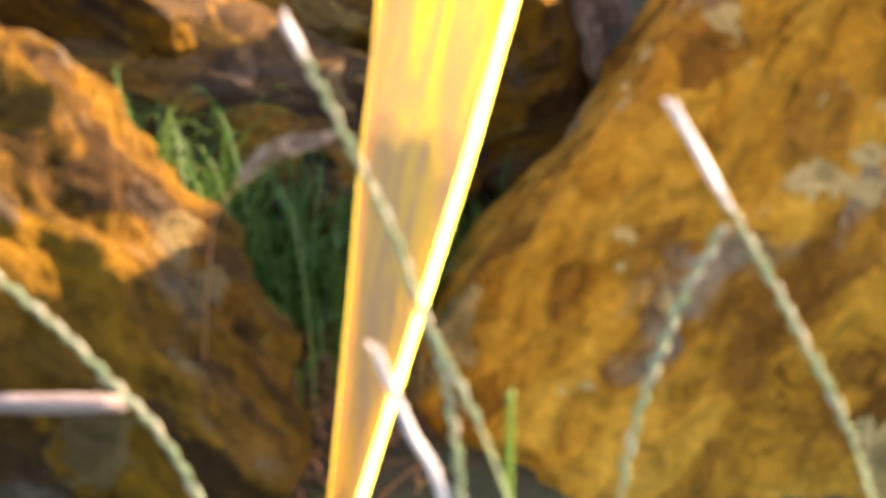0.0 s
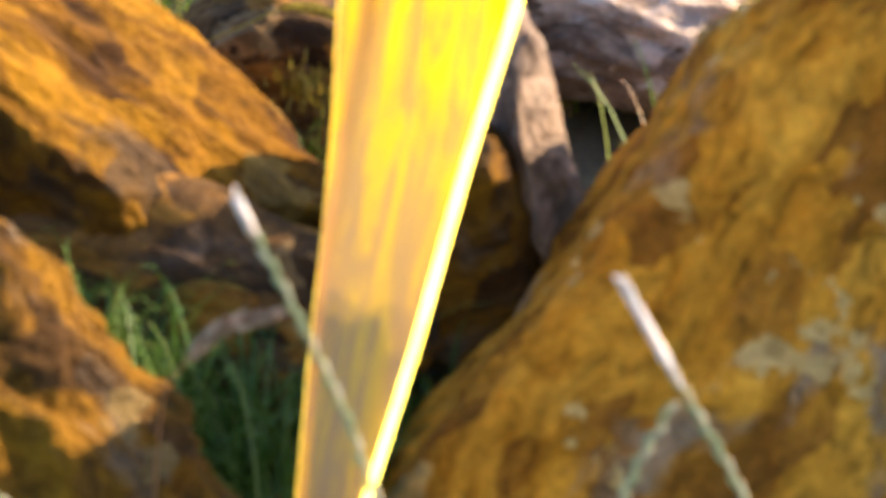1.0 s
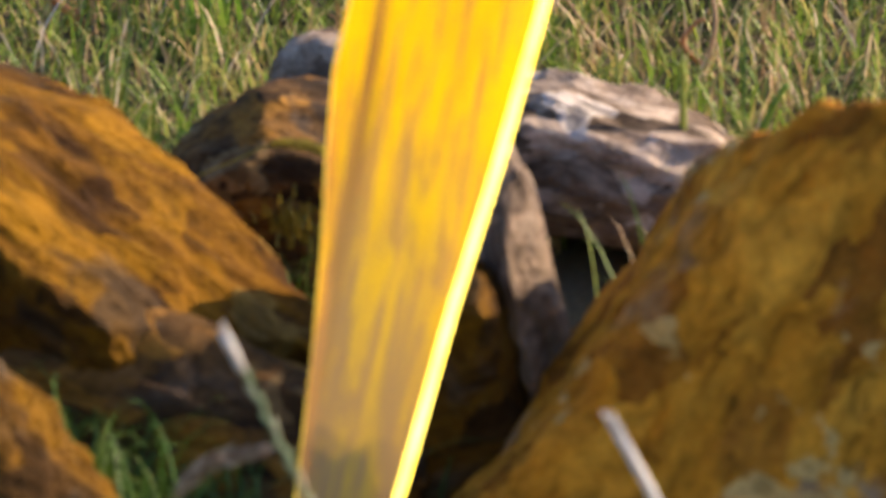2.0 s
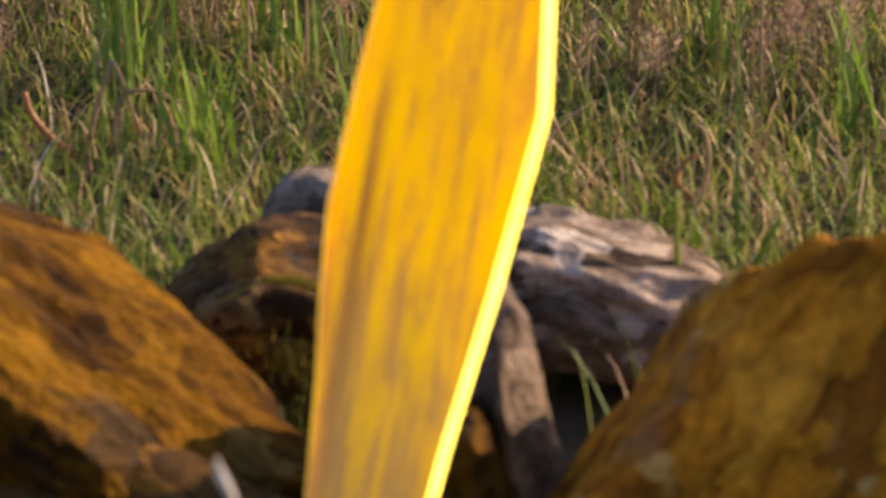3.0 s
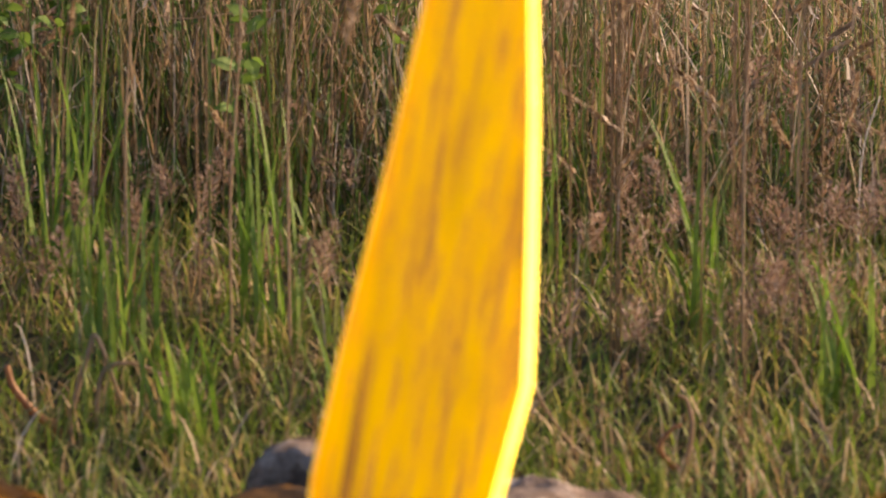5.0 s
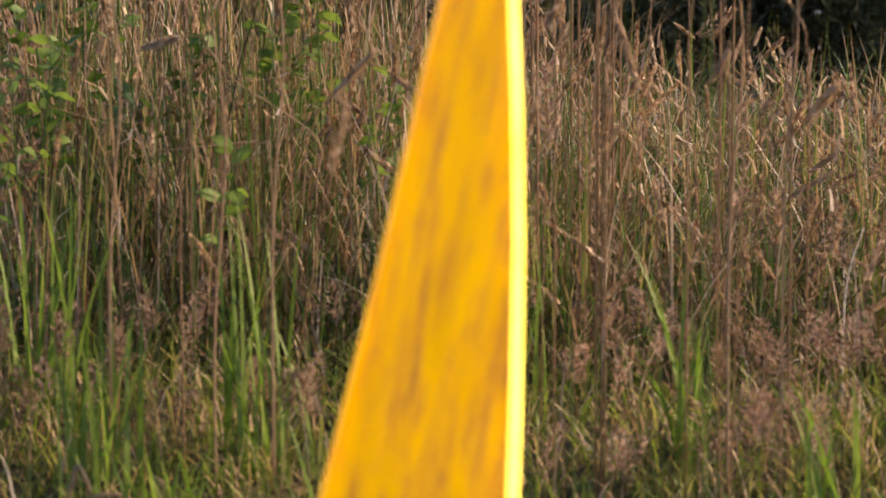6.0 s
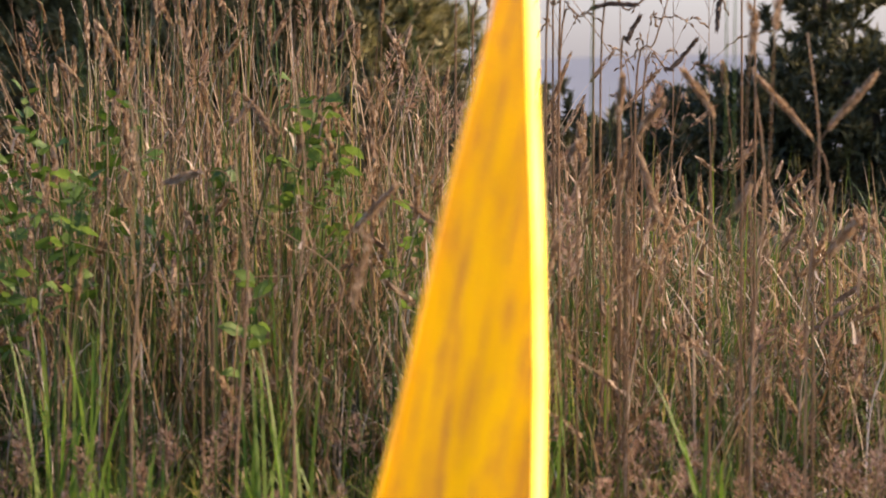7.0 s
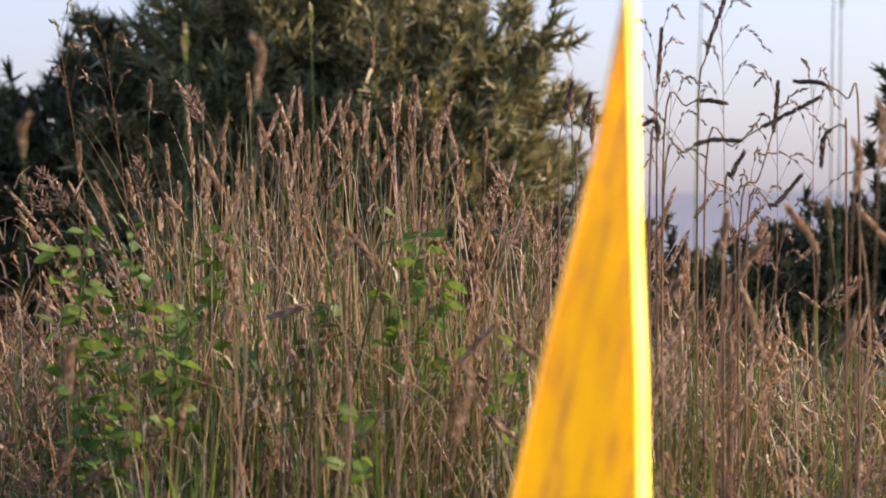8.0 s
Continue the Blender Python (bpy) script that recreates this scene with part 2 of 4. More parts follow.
# ---- mesh helpers ----
def mesh(name, verts, faces, material, parent=None, label="", smooth=False):
    me = bpy.data.meshes.new(name)
    me.from_pydata([tuple(map(float, v)) for v in verts], [], faces)
    me.materials.append(material)
    if smooth:
        me.polygons.foreach_set("use_smooth", [True] * len(me.polygons))
    me.update()
    ob = new(name, me)
    if parent:
        ob.parent = parent
    if label:
        tagged(ob, label)
    return ob


def thing(name, place, label, category, group="", kind=""):
    ob = new(name)
    ob.location = place
    ob.empty_display_size = 0.05
    return tagged(ob, label, category, group, kind)


def tube(points, radii, sides=6, base=0):
    """Rings along a line of points: vertices and faces, numbered from base."""
    pts = [Vector(p) for p in points]
    verts, faces = [], []
    for i, p in enumerate(pts):
        d = (pts[min(i + 1, len(pts) - 1)] - pts[max(i - 1, 0)]).normalized()
        a = d.orthogonal().normalized() if i == 0 else (a - d * a.dot(d)).normalized()
        b = d.cross(a)
        for k in range(sides):
            g = 2 * math.pi * k / sides
            verts.append(p + (a * math.cos(g) + b * math.sin(g)) * radii[i])
    n = len(pts)
    for i in range(n - 1):
        for k in range(sides):
            q = (k + 1) % sides
            faces.append((base + i * sides + k, base + i * sides + q, base + (i + 1) * sides + q, base + (i + 1) * sides + k))
    faces.append(tuple(base + k for k in reversed(range(sides))))
    faces.append(tuple(base + (n - 1) * sides + k for k in range(sides)))
    return verts, faces


def smooth_line(points, steps=6):
    """Catmull-Rom through the points."""
    p = [Vector(q) for q in points]
    p = [2 * p[0] - p[1]] + p + [2 * p[-1] - p[-2]]
    line = []
    for i in range(1, len(p) - 2):
        a, b, c, d = p[i - 1:i + 3]
        for k in range(steps):
            s = k / steps
            line.append(0.5 * (2 * b + (c - a) * s + (2 * a - 5 * b + 4 * c - d) * s * s + (3 * b - a - 3 * c + d) * s ** 3))
    return line + [p[-2]]


def rise(x, y):
    """Height of the ground: flat by the path, a bank behind the stones, then a brow and the fall to the far land."""
    z = 0.2 * (min(max(y, 2.9), 5.5) - 2.9) + 0.06 * min(max(y - 5.5, 0), 5.0)
    z -= 0.10 * max(y - 10.5, 0) * (1 if y < 90 else 0) + (7.95 if y >= 90 else 0)
    z -= 0.13 * (1 - min(max((y - 2.95) / 0.42, 0), 1))
    near = max(0.0, 1 - abs(y) / 60)
    z += 0.13 * max(0, min(1, 0.5 - x * 0.9)) * max(0, 1 - abs(y - 7.5) / 2.5)
    return z + near * 0.05 * noise.noise(Vector((x * 0.7, y * 0.7, 3.1))) * min(1, abs(y - 2.5) * 0.8)


# ---- ground and distance ----
def build_ground():
    xs = sorted({round(s * v, 3) for v in [0, .3, .6, .9, 1.2, 1.5, 1.8, 2.2, 2.7, 3.3, 4, 5, 6.5, 8.5, 12, 18, 30, 60, 150, 500, 1500, 4000] for s in (-1, 1)})
    ys = [-4000, -1500, -400, -100, -40, -15, -8, -4, -2, -1] + [round(0.25 * i, 3) for i in range(64)] + [17, 19, 22, 26, 32, 40, 52, 68, 89, 91, 150, 400, 1000, 2200, 4500]
    v = [(x, y, rise(x, y)) for y in ys for x in xs]
    n = len(xs)
    f = [(j * n + i, j * n + i + 1, (j + 1) * n + i + 1, (j + 1) * n + i) for j in range(len(ys) - 1) for i in range(n - 1)]
    tagged(mesh("ground", v, f, SOIL, smooth=True), "sloping ground of brown thatch and soil under grass", "ground", kind="structure")
    v, f = [], []
    for i in range(81):
        x = -2000 + 50 * i
        top = 2.5 + 9 * noise.noise(Vector((x * 0.0021, 0.3, 0))) + 3 * noise.noise(Vector((x * 0.009, 2.3, 0)))
        v += [(x, 160, -6.9), (x, 2560, max(top, -2)), (x, 3200, -12)]
    for i in range(80):
        f += [(3 * i, 3 * i + 3, 3 * i + 4, 3 * i + 1), (3 * i + 1, 3 * i + 4, 3 * i + 5, 3 * i + 2)]
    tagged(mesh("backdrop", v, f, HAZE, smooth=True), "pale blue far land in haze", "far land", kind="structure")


build_ground()


# ---- the amber blade ----
def build_blade():
    place, turn, thick = (0.0, 2.87, 0.0), -35.0, 0.017
    left = [(-0.285, -0.16), (-0.271, -0.06), (-0.246, 0.13), (-0.226, 0.30), (-0.204, 0.45), (-0.190, 0.57), (-0.184, 0.66), (-0.174, 0.75), (-0.136, 0.885), (-0.094, 1.02), (-0.060, 1.134), (-0.021, 1.276), (0.016, 1.394), (0.058, 1.545)]
    right = [(-0.268, -0.16), (-0.234, -0.05), (-0.158, 0.172), (-0.098, 0.345), (-0.041, 0.529), (0.012, 0.684), (0.069, 0.866), (0.073, 0.96), (0.0765, 1.12), (0.075, 1.24), (0.069, 1.39), (0.0645, 1.585)]
    holder = thing("amber_sculpture", place, "tall pointed blade of streaked amber acrylic standing among stones", "sculpture")
    holder.rotation_euler = (0, 0, radians(turn))
    def depth(z):
        return thick - 0.007 * min(max((z - 0.7) / 0.7, 0), 1)

    loop = right + [(0.0605, 1.585)] + left[::-1]
    n = len(loop)
    v = [(u, 0, z) for u, z in loop] + [(u, depth(z), z) for u, z in loop]
    f = [tuple(range(n)), tuple(range(2 * n - 1, n - 1, -1))] + [(i, n + i, n + (i + 1) % n, (i + 1) % n) for i in range(n)]
    bm = bmesh.new()
    bv = [bm.verts.new(p) for p in v]
    for q in f:
        bm.faces.new([bv[i] for i in q])
    bmesh.ops.triangulate(bm, faces=[q for q in bm.faces if len(q.verts) > 4])
    me = bpy.data.meshes.new("panel")
    bm.to_mesh(me)
    bm.free()
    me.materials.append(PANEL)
    new("panel", me).parent = holder
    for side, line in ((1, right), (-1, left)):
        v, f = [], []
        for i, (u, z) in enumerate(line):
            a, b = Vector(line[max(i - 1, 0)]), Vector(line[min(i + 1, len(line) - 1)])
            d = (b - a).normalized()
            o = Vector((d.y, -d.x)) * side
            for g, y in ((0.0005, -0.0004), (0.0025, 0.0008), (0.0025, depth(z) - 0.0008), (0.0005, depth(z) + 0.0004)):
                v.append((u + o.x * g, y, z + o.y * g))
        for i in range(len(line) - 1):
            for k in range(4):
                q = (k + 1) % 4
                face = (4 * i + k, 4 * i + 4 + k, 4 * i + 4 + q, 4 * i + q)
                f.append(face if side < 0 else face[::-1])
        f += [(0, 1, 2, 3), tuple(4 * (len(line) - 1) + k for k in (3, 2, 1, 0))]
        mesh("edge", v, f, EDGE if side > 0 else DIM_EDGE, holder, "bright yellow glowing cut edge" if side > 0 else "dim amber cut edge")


build_blade()


# ---- stones ----
def stone(label, place, size, turn, material, seed, cuts=(), flake=0.05, detail=5, chips=10, ridges=0.006, group="stones round the blade"):
    """A boulder: a rounded block with flat cuts (direction, distance), flaking layers and long ridges along its own x."""
    rng = random.Random(seed)
    bm = bmesh.new()
    bmesh.ops.create_icosphere(bm, subdivisions=detail, radius=1.0)
    planes = [(Vector(d).normalized(), h) for d, h in cuts]
    for _ in range(chips):
        planes.append((Vector((rng.uniform(-1, 1), rng.uniform(-1, 1), rng.uniform(-1, 1))).normalized(), rng.uniform(0.74, 0.95)))
    o = Vector((rng.uniform(0, 40), rng.uniform(0, 40), rng.uniform(0, 40)))
    s = Vector(size)
    mean = (s.x + s.y + s.z) / 3

    def shelves(a, run):
        step = math.floor(a * run)
        return (step + min(1, max(0, (a * run - step - 0.66) / 0.34))) / run

    for v in bm.verts:
        d = v.co.normalized()
        r = 1.0 / (abs(d.x) ** 2.6 + abs(d.y) ** 2.6 + abs(d.z) ** 2.6) ** (1 / 2.6)
        for p, h in planes:
            c = d.dot(p)
            if c > 0.05 and h / c < r:
                r = h / c + 0.12 * (r - h / c)
        q = Vector((d.x * s.x, d.y * s.y, d.z * s.z)) * r
        w = q * 7 + o
        broad = shelves(noise.noise(Vector((w.x * 0.7, w.y, w.z * 1.8))) * 2.2 + noise.noise(w * 2.3) * 0.7, 2)
        k = Vector((q.x * 11, q.y * 26, q.z * 26)) + o
        k += Vector((0, noise.noise(w * 1.3), noise.noise(w * 1.3 + o))) * 0.9
        fine = shelves(noise.noise(k) * 1.6 + noise.noise(k * 2.1) * 0.6, 2.5)
        r *= 1 + flake * 0.75 * broad + 0.05 * noise.noise(q * 4 + o)
        r += (ridges * fine + 0.0022 * noise.noise(q * 60 + o)) / mean
        v.co = Vector((d.x * s.x, d.y * s.y, d.z * s.z)) * r
    me = bpy.data.meshes.new("stone")
    bm.to_mesh(me)
    bm.free()
    me.polygons.foreach_set("use_smooth", [True] * len(me.polygons))
    me.materials.append(material)
    ob = new("stone", me)
    ob.matrix_world = pose(*place, *turn)
    return tagged(ob, label, "stone", group)


# the great stone that leans beside the blade
stone("large ochre boulder with flaking lichened face leaning beside the blade", (0.44, 3.29, 0.14), (0.70, 0.30, 0.485), (-6, -53, 4), OCHRE, 3, [((0, -1, 0.1), 0.80), ((0.02, 0.05, 1), 0.80), ((0.83, 0.2, 0.53), 0.735), ((-0.9, -0.44, -0.05), 0.84)], 0.03, 7, 0, 0.011)
stone("golden lichened boulder with a grey underside", (-0.50, 3.61, 0.33), (0.42, 0.28, 0.215), (-6, 36, 0), GOLD, 5, [((0.80, -0.60, 0.0), 0.68), ((0.0, -0.5, 0.85), 0.74), ((-0.69, 0, 0.73), 0.86), ((0.4, 0.3, 0.87), 0.86), ((0.1, -0.9, -0.45), 0.78)], 0.035, 7, 0, 0.007)
# added stone, dark to stand for the shaded underside of the golden boulder
stone("added dark stone for the golden boulder's shaded underside", (-0.43, 3.45, 0.19), (0.37, 0.10, 0.18), (0, 4, -6), UMBER, 41, [((-0.2, -1, -0.3), 0.66), ((0, 0.5, 0.86), 0.74)], 0.04, 6, 3)
stone("golden brown boulder with flaking face", (-0.685, 3.02, 0.10), (0.41, 0.22, 0.36), (0, 40, 0), CRUST, 8, [((-0.19, -0.75, 0.635), 0.66), ((0.1, -0.95, -0.1), 0.6), ((0.3, -0.2, 0.9), 0.86)], 0.05, 7, 0, 0.014)
stone("grey brown upright slab stone with long ridges", (0.06, 3.55, 0.32), (0.235, 0.12, 0.048), (0, 76, 10), SLATE, 11, [((0, -0.2, 1), 0.8), ((0, -1, 0.3), 0.7)], 0.05, 6, 2, 0.008)
stone("ochre block wedged behind the blade's foot", (-0.035, 3.46, 0.275), (0.10, 0.085, 0.15), (4, -16, 8), CRUST, 14, [((1, -0.4, 0), 0.75), ((-0.1, -1, 0), 0.7), ((0, 0, 1), 0.9)], 0.03, 6, 2)
stone("pale weathered boulder with pitted top", (0.19, 4.16, 0.36), (0.30, 0.18, 0.11), (-10, 12, -8), GREY, 17, [((0.7, 0, 0.7), 0.76), ((0.6, 0, -0.8), 0.8)], 0.06, 6, 5, 0.012)
stone("dark umber stone with orange crown", (-0.26, 4.05, 0.34), (0.155, 0.15, 0.15), (0, 6, 0), UMBER, 20, [((0, -1, -0.3), 0.72), ((0, -0.3, 1), 0.86)], 0.06, 6, 4)
stone("grey stone behind the dark one", (-0.18, 4.30, 0.395), (0.13, 0.12, 0.11), (0, 8, 0), GREY, 23, [], 0.06)
stone("small bluish grey stone in the grass", (0.68, 4.25, 0.36), (0.12, 0.10, 0.12), (0, 0, 0), SLATE, 26)
# added stone that covers light ground in the dark gap
stone("small dark stone added to fill the shaded gap behind the slab", (0.17, 3.78, 0.17), (0.13, 0.12, 0.10), (0, 10, 0), UMBER, 37, [], 0.06)



# ---- grass ----
def ribbons(base, tall, lean, wide, rng, segs=3, droop=0.0):
    """Tapered bent blades standing on base points: vertices and faces."""
    n = len(base)
    a = rng.uniform(0, 2 * np.pi, n)
    b = a + np.pi / 2 + rng.uniform(-0.6, 0.6, n)
    out = np.zeros((n, 2 * segs + 1, 3))
    for k in range(segs + 1):
        s = k / segs
        c = base.copy()
        c[:, 0] += np.cos(a) * lean * s ** 1.7
        c[:, 1] += np.sin(a) * lean * s ** 1.7
        c[:, 2] += tall * (s - droop * s ** 3)
        w = wide * (1 - s) ** 0.6 * 0.5 if k < segs else 0 * wide
        side = np.stack([np.cos(b) * w, np.sin(b) * w, 0 * w], 1)
        if k < segs:
            out[:, 2 * k], out[:, 2 * k + 1] = c - side, c + side
        else:
            out[:, 2 * k] = c
    m = 2 * segs + 1
    quad = [(2 * k, 2 * k + 1, 2 * k + 3, 2 * k + 2) for k in range(segs - 1)]
    faces = [tuple(i * m + j for j in q) for i in range(n) for q in quad]
    faces += [(i * m + 2 * segs - 2, i * m + 2 * segs - 1, i * m + 2 * segs) for i in range(n)]
    tips = out[:, 2 * segs]
    way = tips - (out[:, 2 * segs - 2] + out[:, 2 * segs - 1]) / 2
    way /= np.linalg.norm(way, axis=1)[:, None]
    return out.reshape(-1, 3), faces, tips, way


def heads(tips, way, long, fat, count, rng, grain=0.012, flare=0.5):
    """Spindle seed heads of many small scales round the stem's tip."""
    n = len(tips)
    verts, faces = [], []
    side = np.cross(way, np.array([0.3, 0.5, 0.2]))
    side /= np.linalg.norm(side, axis=1)[:, None]
    other = np.cross(way, side)
    for k in range(count):
        s = (k + 0.5) / count
        g = 2.4 * k + rng.uniform(0, 1, n)
        o = side * np.cos(g)[:, None] + other * np.sin(g)[:, None]
        r = fat * (math.sin(math.pi * (0.12 + 0.83 * s)) ** 0.8)
        p = tips - way * (long * (1 - s))[:, None]
        q = p + o * (r * rng.uniform(0.6, 1.2, n))[:, None]
        up = way + o * flare
        lie = np.cross(up, o)
        size = grain * rng.uniform(0.7, 1.3, n)[:, None]
        verts.append(np.stack([p * 0.4 + q * 0.6 - up * size * 0.3, q + lie * size * 0.33, q + up * size, q - lie * size * 0.33], 1))
    v = np.stack(verts, 1).reshape(-1, 3)
    return v, [(4 * i, 4 * i + 1, 4 * i + 2, 4 * i + 3) for i in range(n * count)]


def scatter(n, x0, x1, y0, y1, rng, spread=0.0, gap=-0.8):
    """Points on the ground, wider apart from the middle line with distance."""
    y = rng.uniform(y0, y1, n)
    x = rng.uniform(x0, x1, n) * (1 + spread * (y - y0))
    keep = np.array([noise.noise(Vector((a * 2.1, b * 2.1, 7))) > gap for a, b in zip(x, y)])
    x, y = x[keep], y[keep]
    return np.array([(a, b, rise(a, b) - 0.01) for a, b in zip(x, y)])


def stuff(name, v, f, material, label, category):
    return tagged(mesh(name, v, f, material), label, category, kind="stuff")


def sward(n, x0, x1, y0, y1, rng, tall, lean, wide, spread=0.0, droop=0.2, segs=4, left_high=0.0):
    p = scatter(n, x0, x1, y0, y1, rng, spread)
    m = len(p)
    grow = np.clip((p[:, 1] - 4.3) / 2.3, 0.3 if y0 > 4.8 else 1, 1)
    h = rng.uniform(*tall, m) * grow * (1 - left_high * np.clip(p[:, 0] * 1.3 + 0.1, -0.35, 1.0)) * (1 - 0.5 * np.clip((-0.80 - p[:, 0] * 6.6 / p[:, 1]) / 0.22, 0, 1) * (left_high > 0))
    return p, ribbons(p, h, rng.uniform(*lean, m) * grow, rng.uniform(*wide, m), rng, segs, droop)


def build_grass():
    rng = np.random.RandomState(4)
    _, (v, f, _, _) = sward(17000, -1.1, 1.1, 4.12, 6.5, rng, (0.03, 0.18), (0.02, 0.16), (0.0035, 0.008), 0.2, 0.3)
    stuff("grass", v, f, GREEN, "short green lawn grass behind the stones", "grass")
    _, (v, f, _, _) = sward(1500, -1.1, 1.1, 4.5, 6.1, rng, (0.05, 0.24), (0.05, 0.22), (0.003, 0.006), 0.2, 0.35)
    stuff("dry_grass", v, f, STRAW, "short dry straw among the lawn grass", "grass")
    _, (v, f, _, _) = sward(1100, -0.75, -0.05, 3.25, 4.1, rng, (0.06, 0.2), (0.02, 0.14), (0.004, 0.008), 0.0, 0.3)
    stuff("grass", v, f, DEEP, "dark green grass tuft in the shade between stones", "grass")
    _, (v, f, _, _) = sward(4600, -1.4, 1.1, 5.85, 9.5, rng, (0.18, 0.5), (0.04, 0.3), (0.005, 0.012), 0.12, 0.2, 4, 0.25)
    stuff("grass", v, f, DEEP, "green blades growing through the dry meadow", "grass")
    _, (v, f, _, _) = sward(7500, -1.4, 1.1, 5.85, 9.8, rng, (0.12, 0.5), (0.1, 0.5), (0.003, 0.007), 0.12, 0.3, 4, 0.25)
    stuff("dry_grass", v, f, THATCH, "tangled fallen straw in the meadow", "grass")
    for x0, x1, y0, y1, n in ((-5, 5, -4, 2.2, 9000), (-5, -0.95, 2.2, 5.0, 3600), (0.95, 5, 2.2, 5.0, 3600), (-0.95, 0.95, 2.2, 2.75, 500)):
        _, (v, f, _, _) = sward(n, x0, x1, y0, y1, rng, (0.03, 0.12), (0.02, 0.1), (0.008, 0.016), 0.0, 0.3, 3)
        stuff("grass", v, f, GREEN, "short green grass of the plot round the stones", "grass")
    for x0, x1, n in ((-5, -1.6, 2600), (2.6, 5, 1500)):
        _, (v, f, _, _) = sward(n, x0, x1, 6.2, 10, rng, (0.3, 0.6), (0.04, 0.3), (0.006, 0.012), 0.0, 0.15, 3)
        stuff("dry_grass", v, f, STRAW, "tall dry meadow grass beyond the plot", "grass")
    p, (v, f, tips, way) = sward(3300, -1.4, 1.1, 5.8, 8.6, rng, (0.30, 0.88), (0.02, 0.42), (0.0032, 0.007), 0.12, 0.08, 5, 0.42)
    stuff("dry_grass", v, f, STRAW, "tall dry straw stems of the meadow", "grass")
    _, (w, g, _, _) = sward(360, -1.4, 1.1, 5.8, 7.6, rng, (0.5, 0.85), (0.01, 0.12), (0.0035, 0.006), 0.12, 0.02, 5, 0.25)
    stuff("grass", w, g, GREEN, "upright thin green stems among the dry meadow grass", "grass")
    q = np.concatenate([scatter(80, -1.0, 1.0, 5.1, 6.2, rng, 0.1), scatter(45, 0.25, 0.95, 4.95, 5.8, rng), scatter(20, -0.9, -0.4, 5.2, 5.8, rng)])
    w, g, lower, lean = ribbons(q, rng.uniform(0.12, 0.26, len(q)), rng.uniform(0.02, 0.08, len(q)), rng.uniform(0.002, 0.003, len(q)), rng, 4, 0.05)
    stuff("dry_grass", w, g, STRAW, "thin stems of soft grass at the lawn's edge", "grass")
    w, g = heads(lower, lean, rng.uniform(0.06, 0.10, len(q)), 0.018, 60, rng, 0.0075, 0.9)
    stuff("seed_heads", w, g, FLUFF, "fluffy pinkish seed heads at the lawn's edge", "grass")
    q = scatter(3600, -1.4, 1.1, 5.9, 7.8, rng, 0.12)
    up = rng.uniform(0.05, 0.62, len(q)) * np.clip((q[:, 1] - 4.9) / 1.3, 0.3, 1) * (1 - 0.3 * np.clip(q[:, 0] * 1.3 + 0.1, -0.35, 1.0))
    q[:, 2] += up
    w, g, _, _ = ribbons(q, rng.uniform(-0.06, 0.12, len(q)), rng.uniform(0.03, 0.15, len(q)), rng.uniform(0.003, 0.008, len(q)), rng, 3, 0.5)
    stuff("dry_grass", w, g, STRAW, "broken curled straw leaves caught among the meadow stems", "grass")
    # the palest leaves are added as sun glints in the meadow
    for n, tall, material, label in ((2400, (0.3, 0.75), STRAW, "long arching dry leaves tangled in the meadow"), (800, (0.3, 0.7), DEEP, "long arching green leaves tangled in the meadow"),
                                     (160, (0.3, 0.65), BLEACHED, "pale leaves with sun glints put into their colour")):
        _, (w, g, _, _) = sward(n, -1.4, 1.1, 5.8, 8.4, rng, tall, (0.12, 0.5), (0.0025, 0.006), 0.12, 0.62, 7, 0.4)
        stuff("grass" if material is DEEP else "dry_grass", w, g, material, label, "grass")
    _, (w, g, _, _) = sward(420, -1.4, 1.1, 5.6, 7.2, rng, (0.5, 0.95), (0.01, 0.10), (0.0035, 0.006), 0.12, 0.02, 5, 0.4)
    stuff("grass", w, g, DEEP, "tall dark green stems standing in the dry meadow", "grass")
    u = rng.uniform(0, 1, len(p))
    k = (u < 0.22) & (p[:, 1] > 5.5)
    v, f = heads(tips[k] + way[k] * 0.02, way[k], rng.uniform(0.06, 0.13, k.sum()), 0.0048, 36, rng, 0.0135, 0.16)
    stuff("seed_heads", v, f, HEADS, "narrow tan seed heads of dry meadow grass", "grass")
    k = (u > 0.34) & (u < 0.36) & (p[:, 1] > 5.2)
    v, f = heads(tips[k], way[k], rng.uniform(0.08, 0.15, k.sum()), 0.020, 70, rng, 0.009, 0.8)
    stuff("seed_heads", v, f, FLUFF, "fluffy pinkish seed heads of soft grass", "grass")


build_grass()


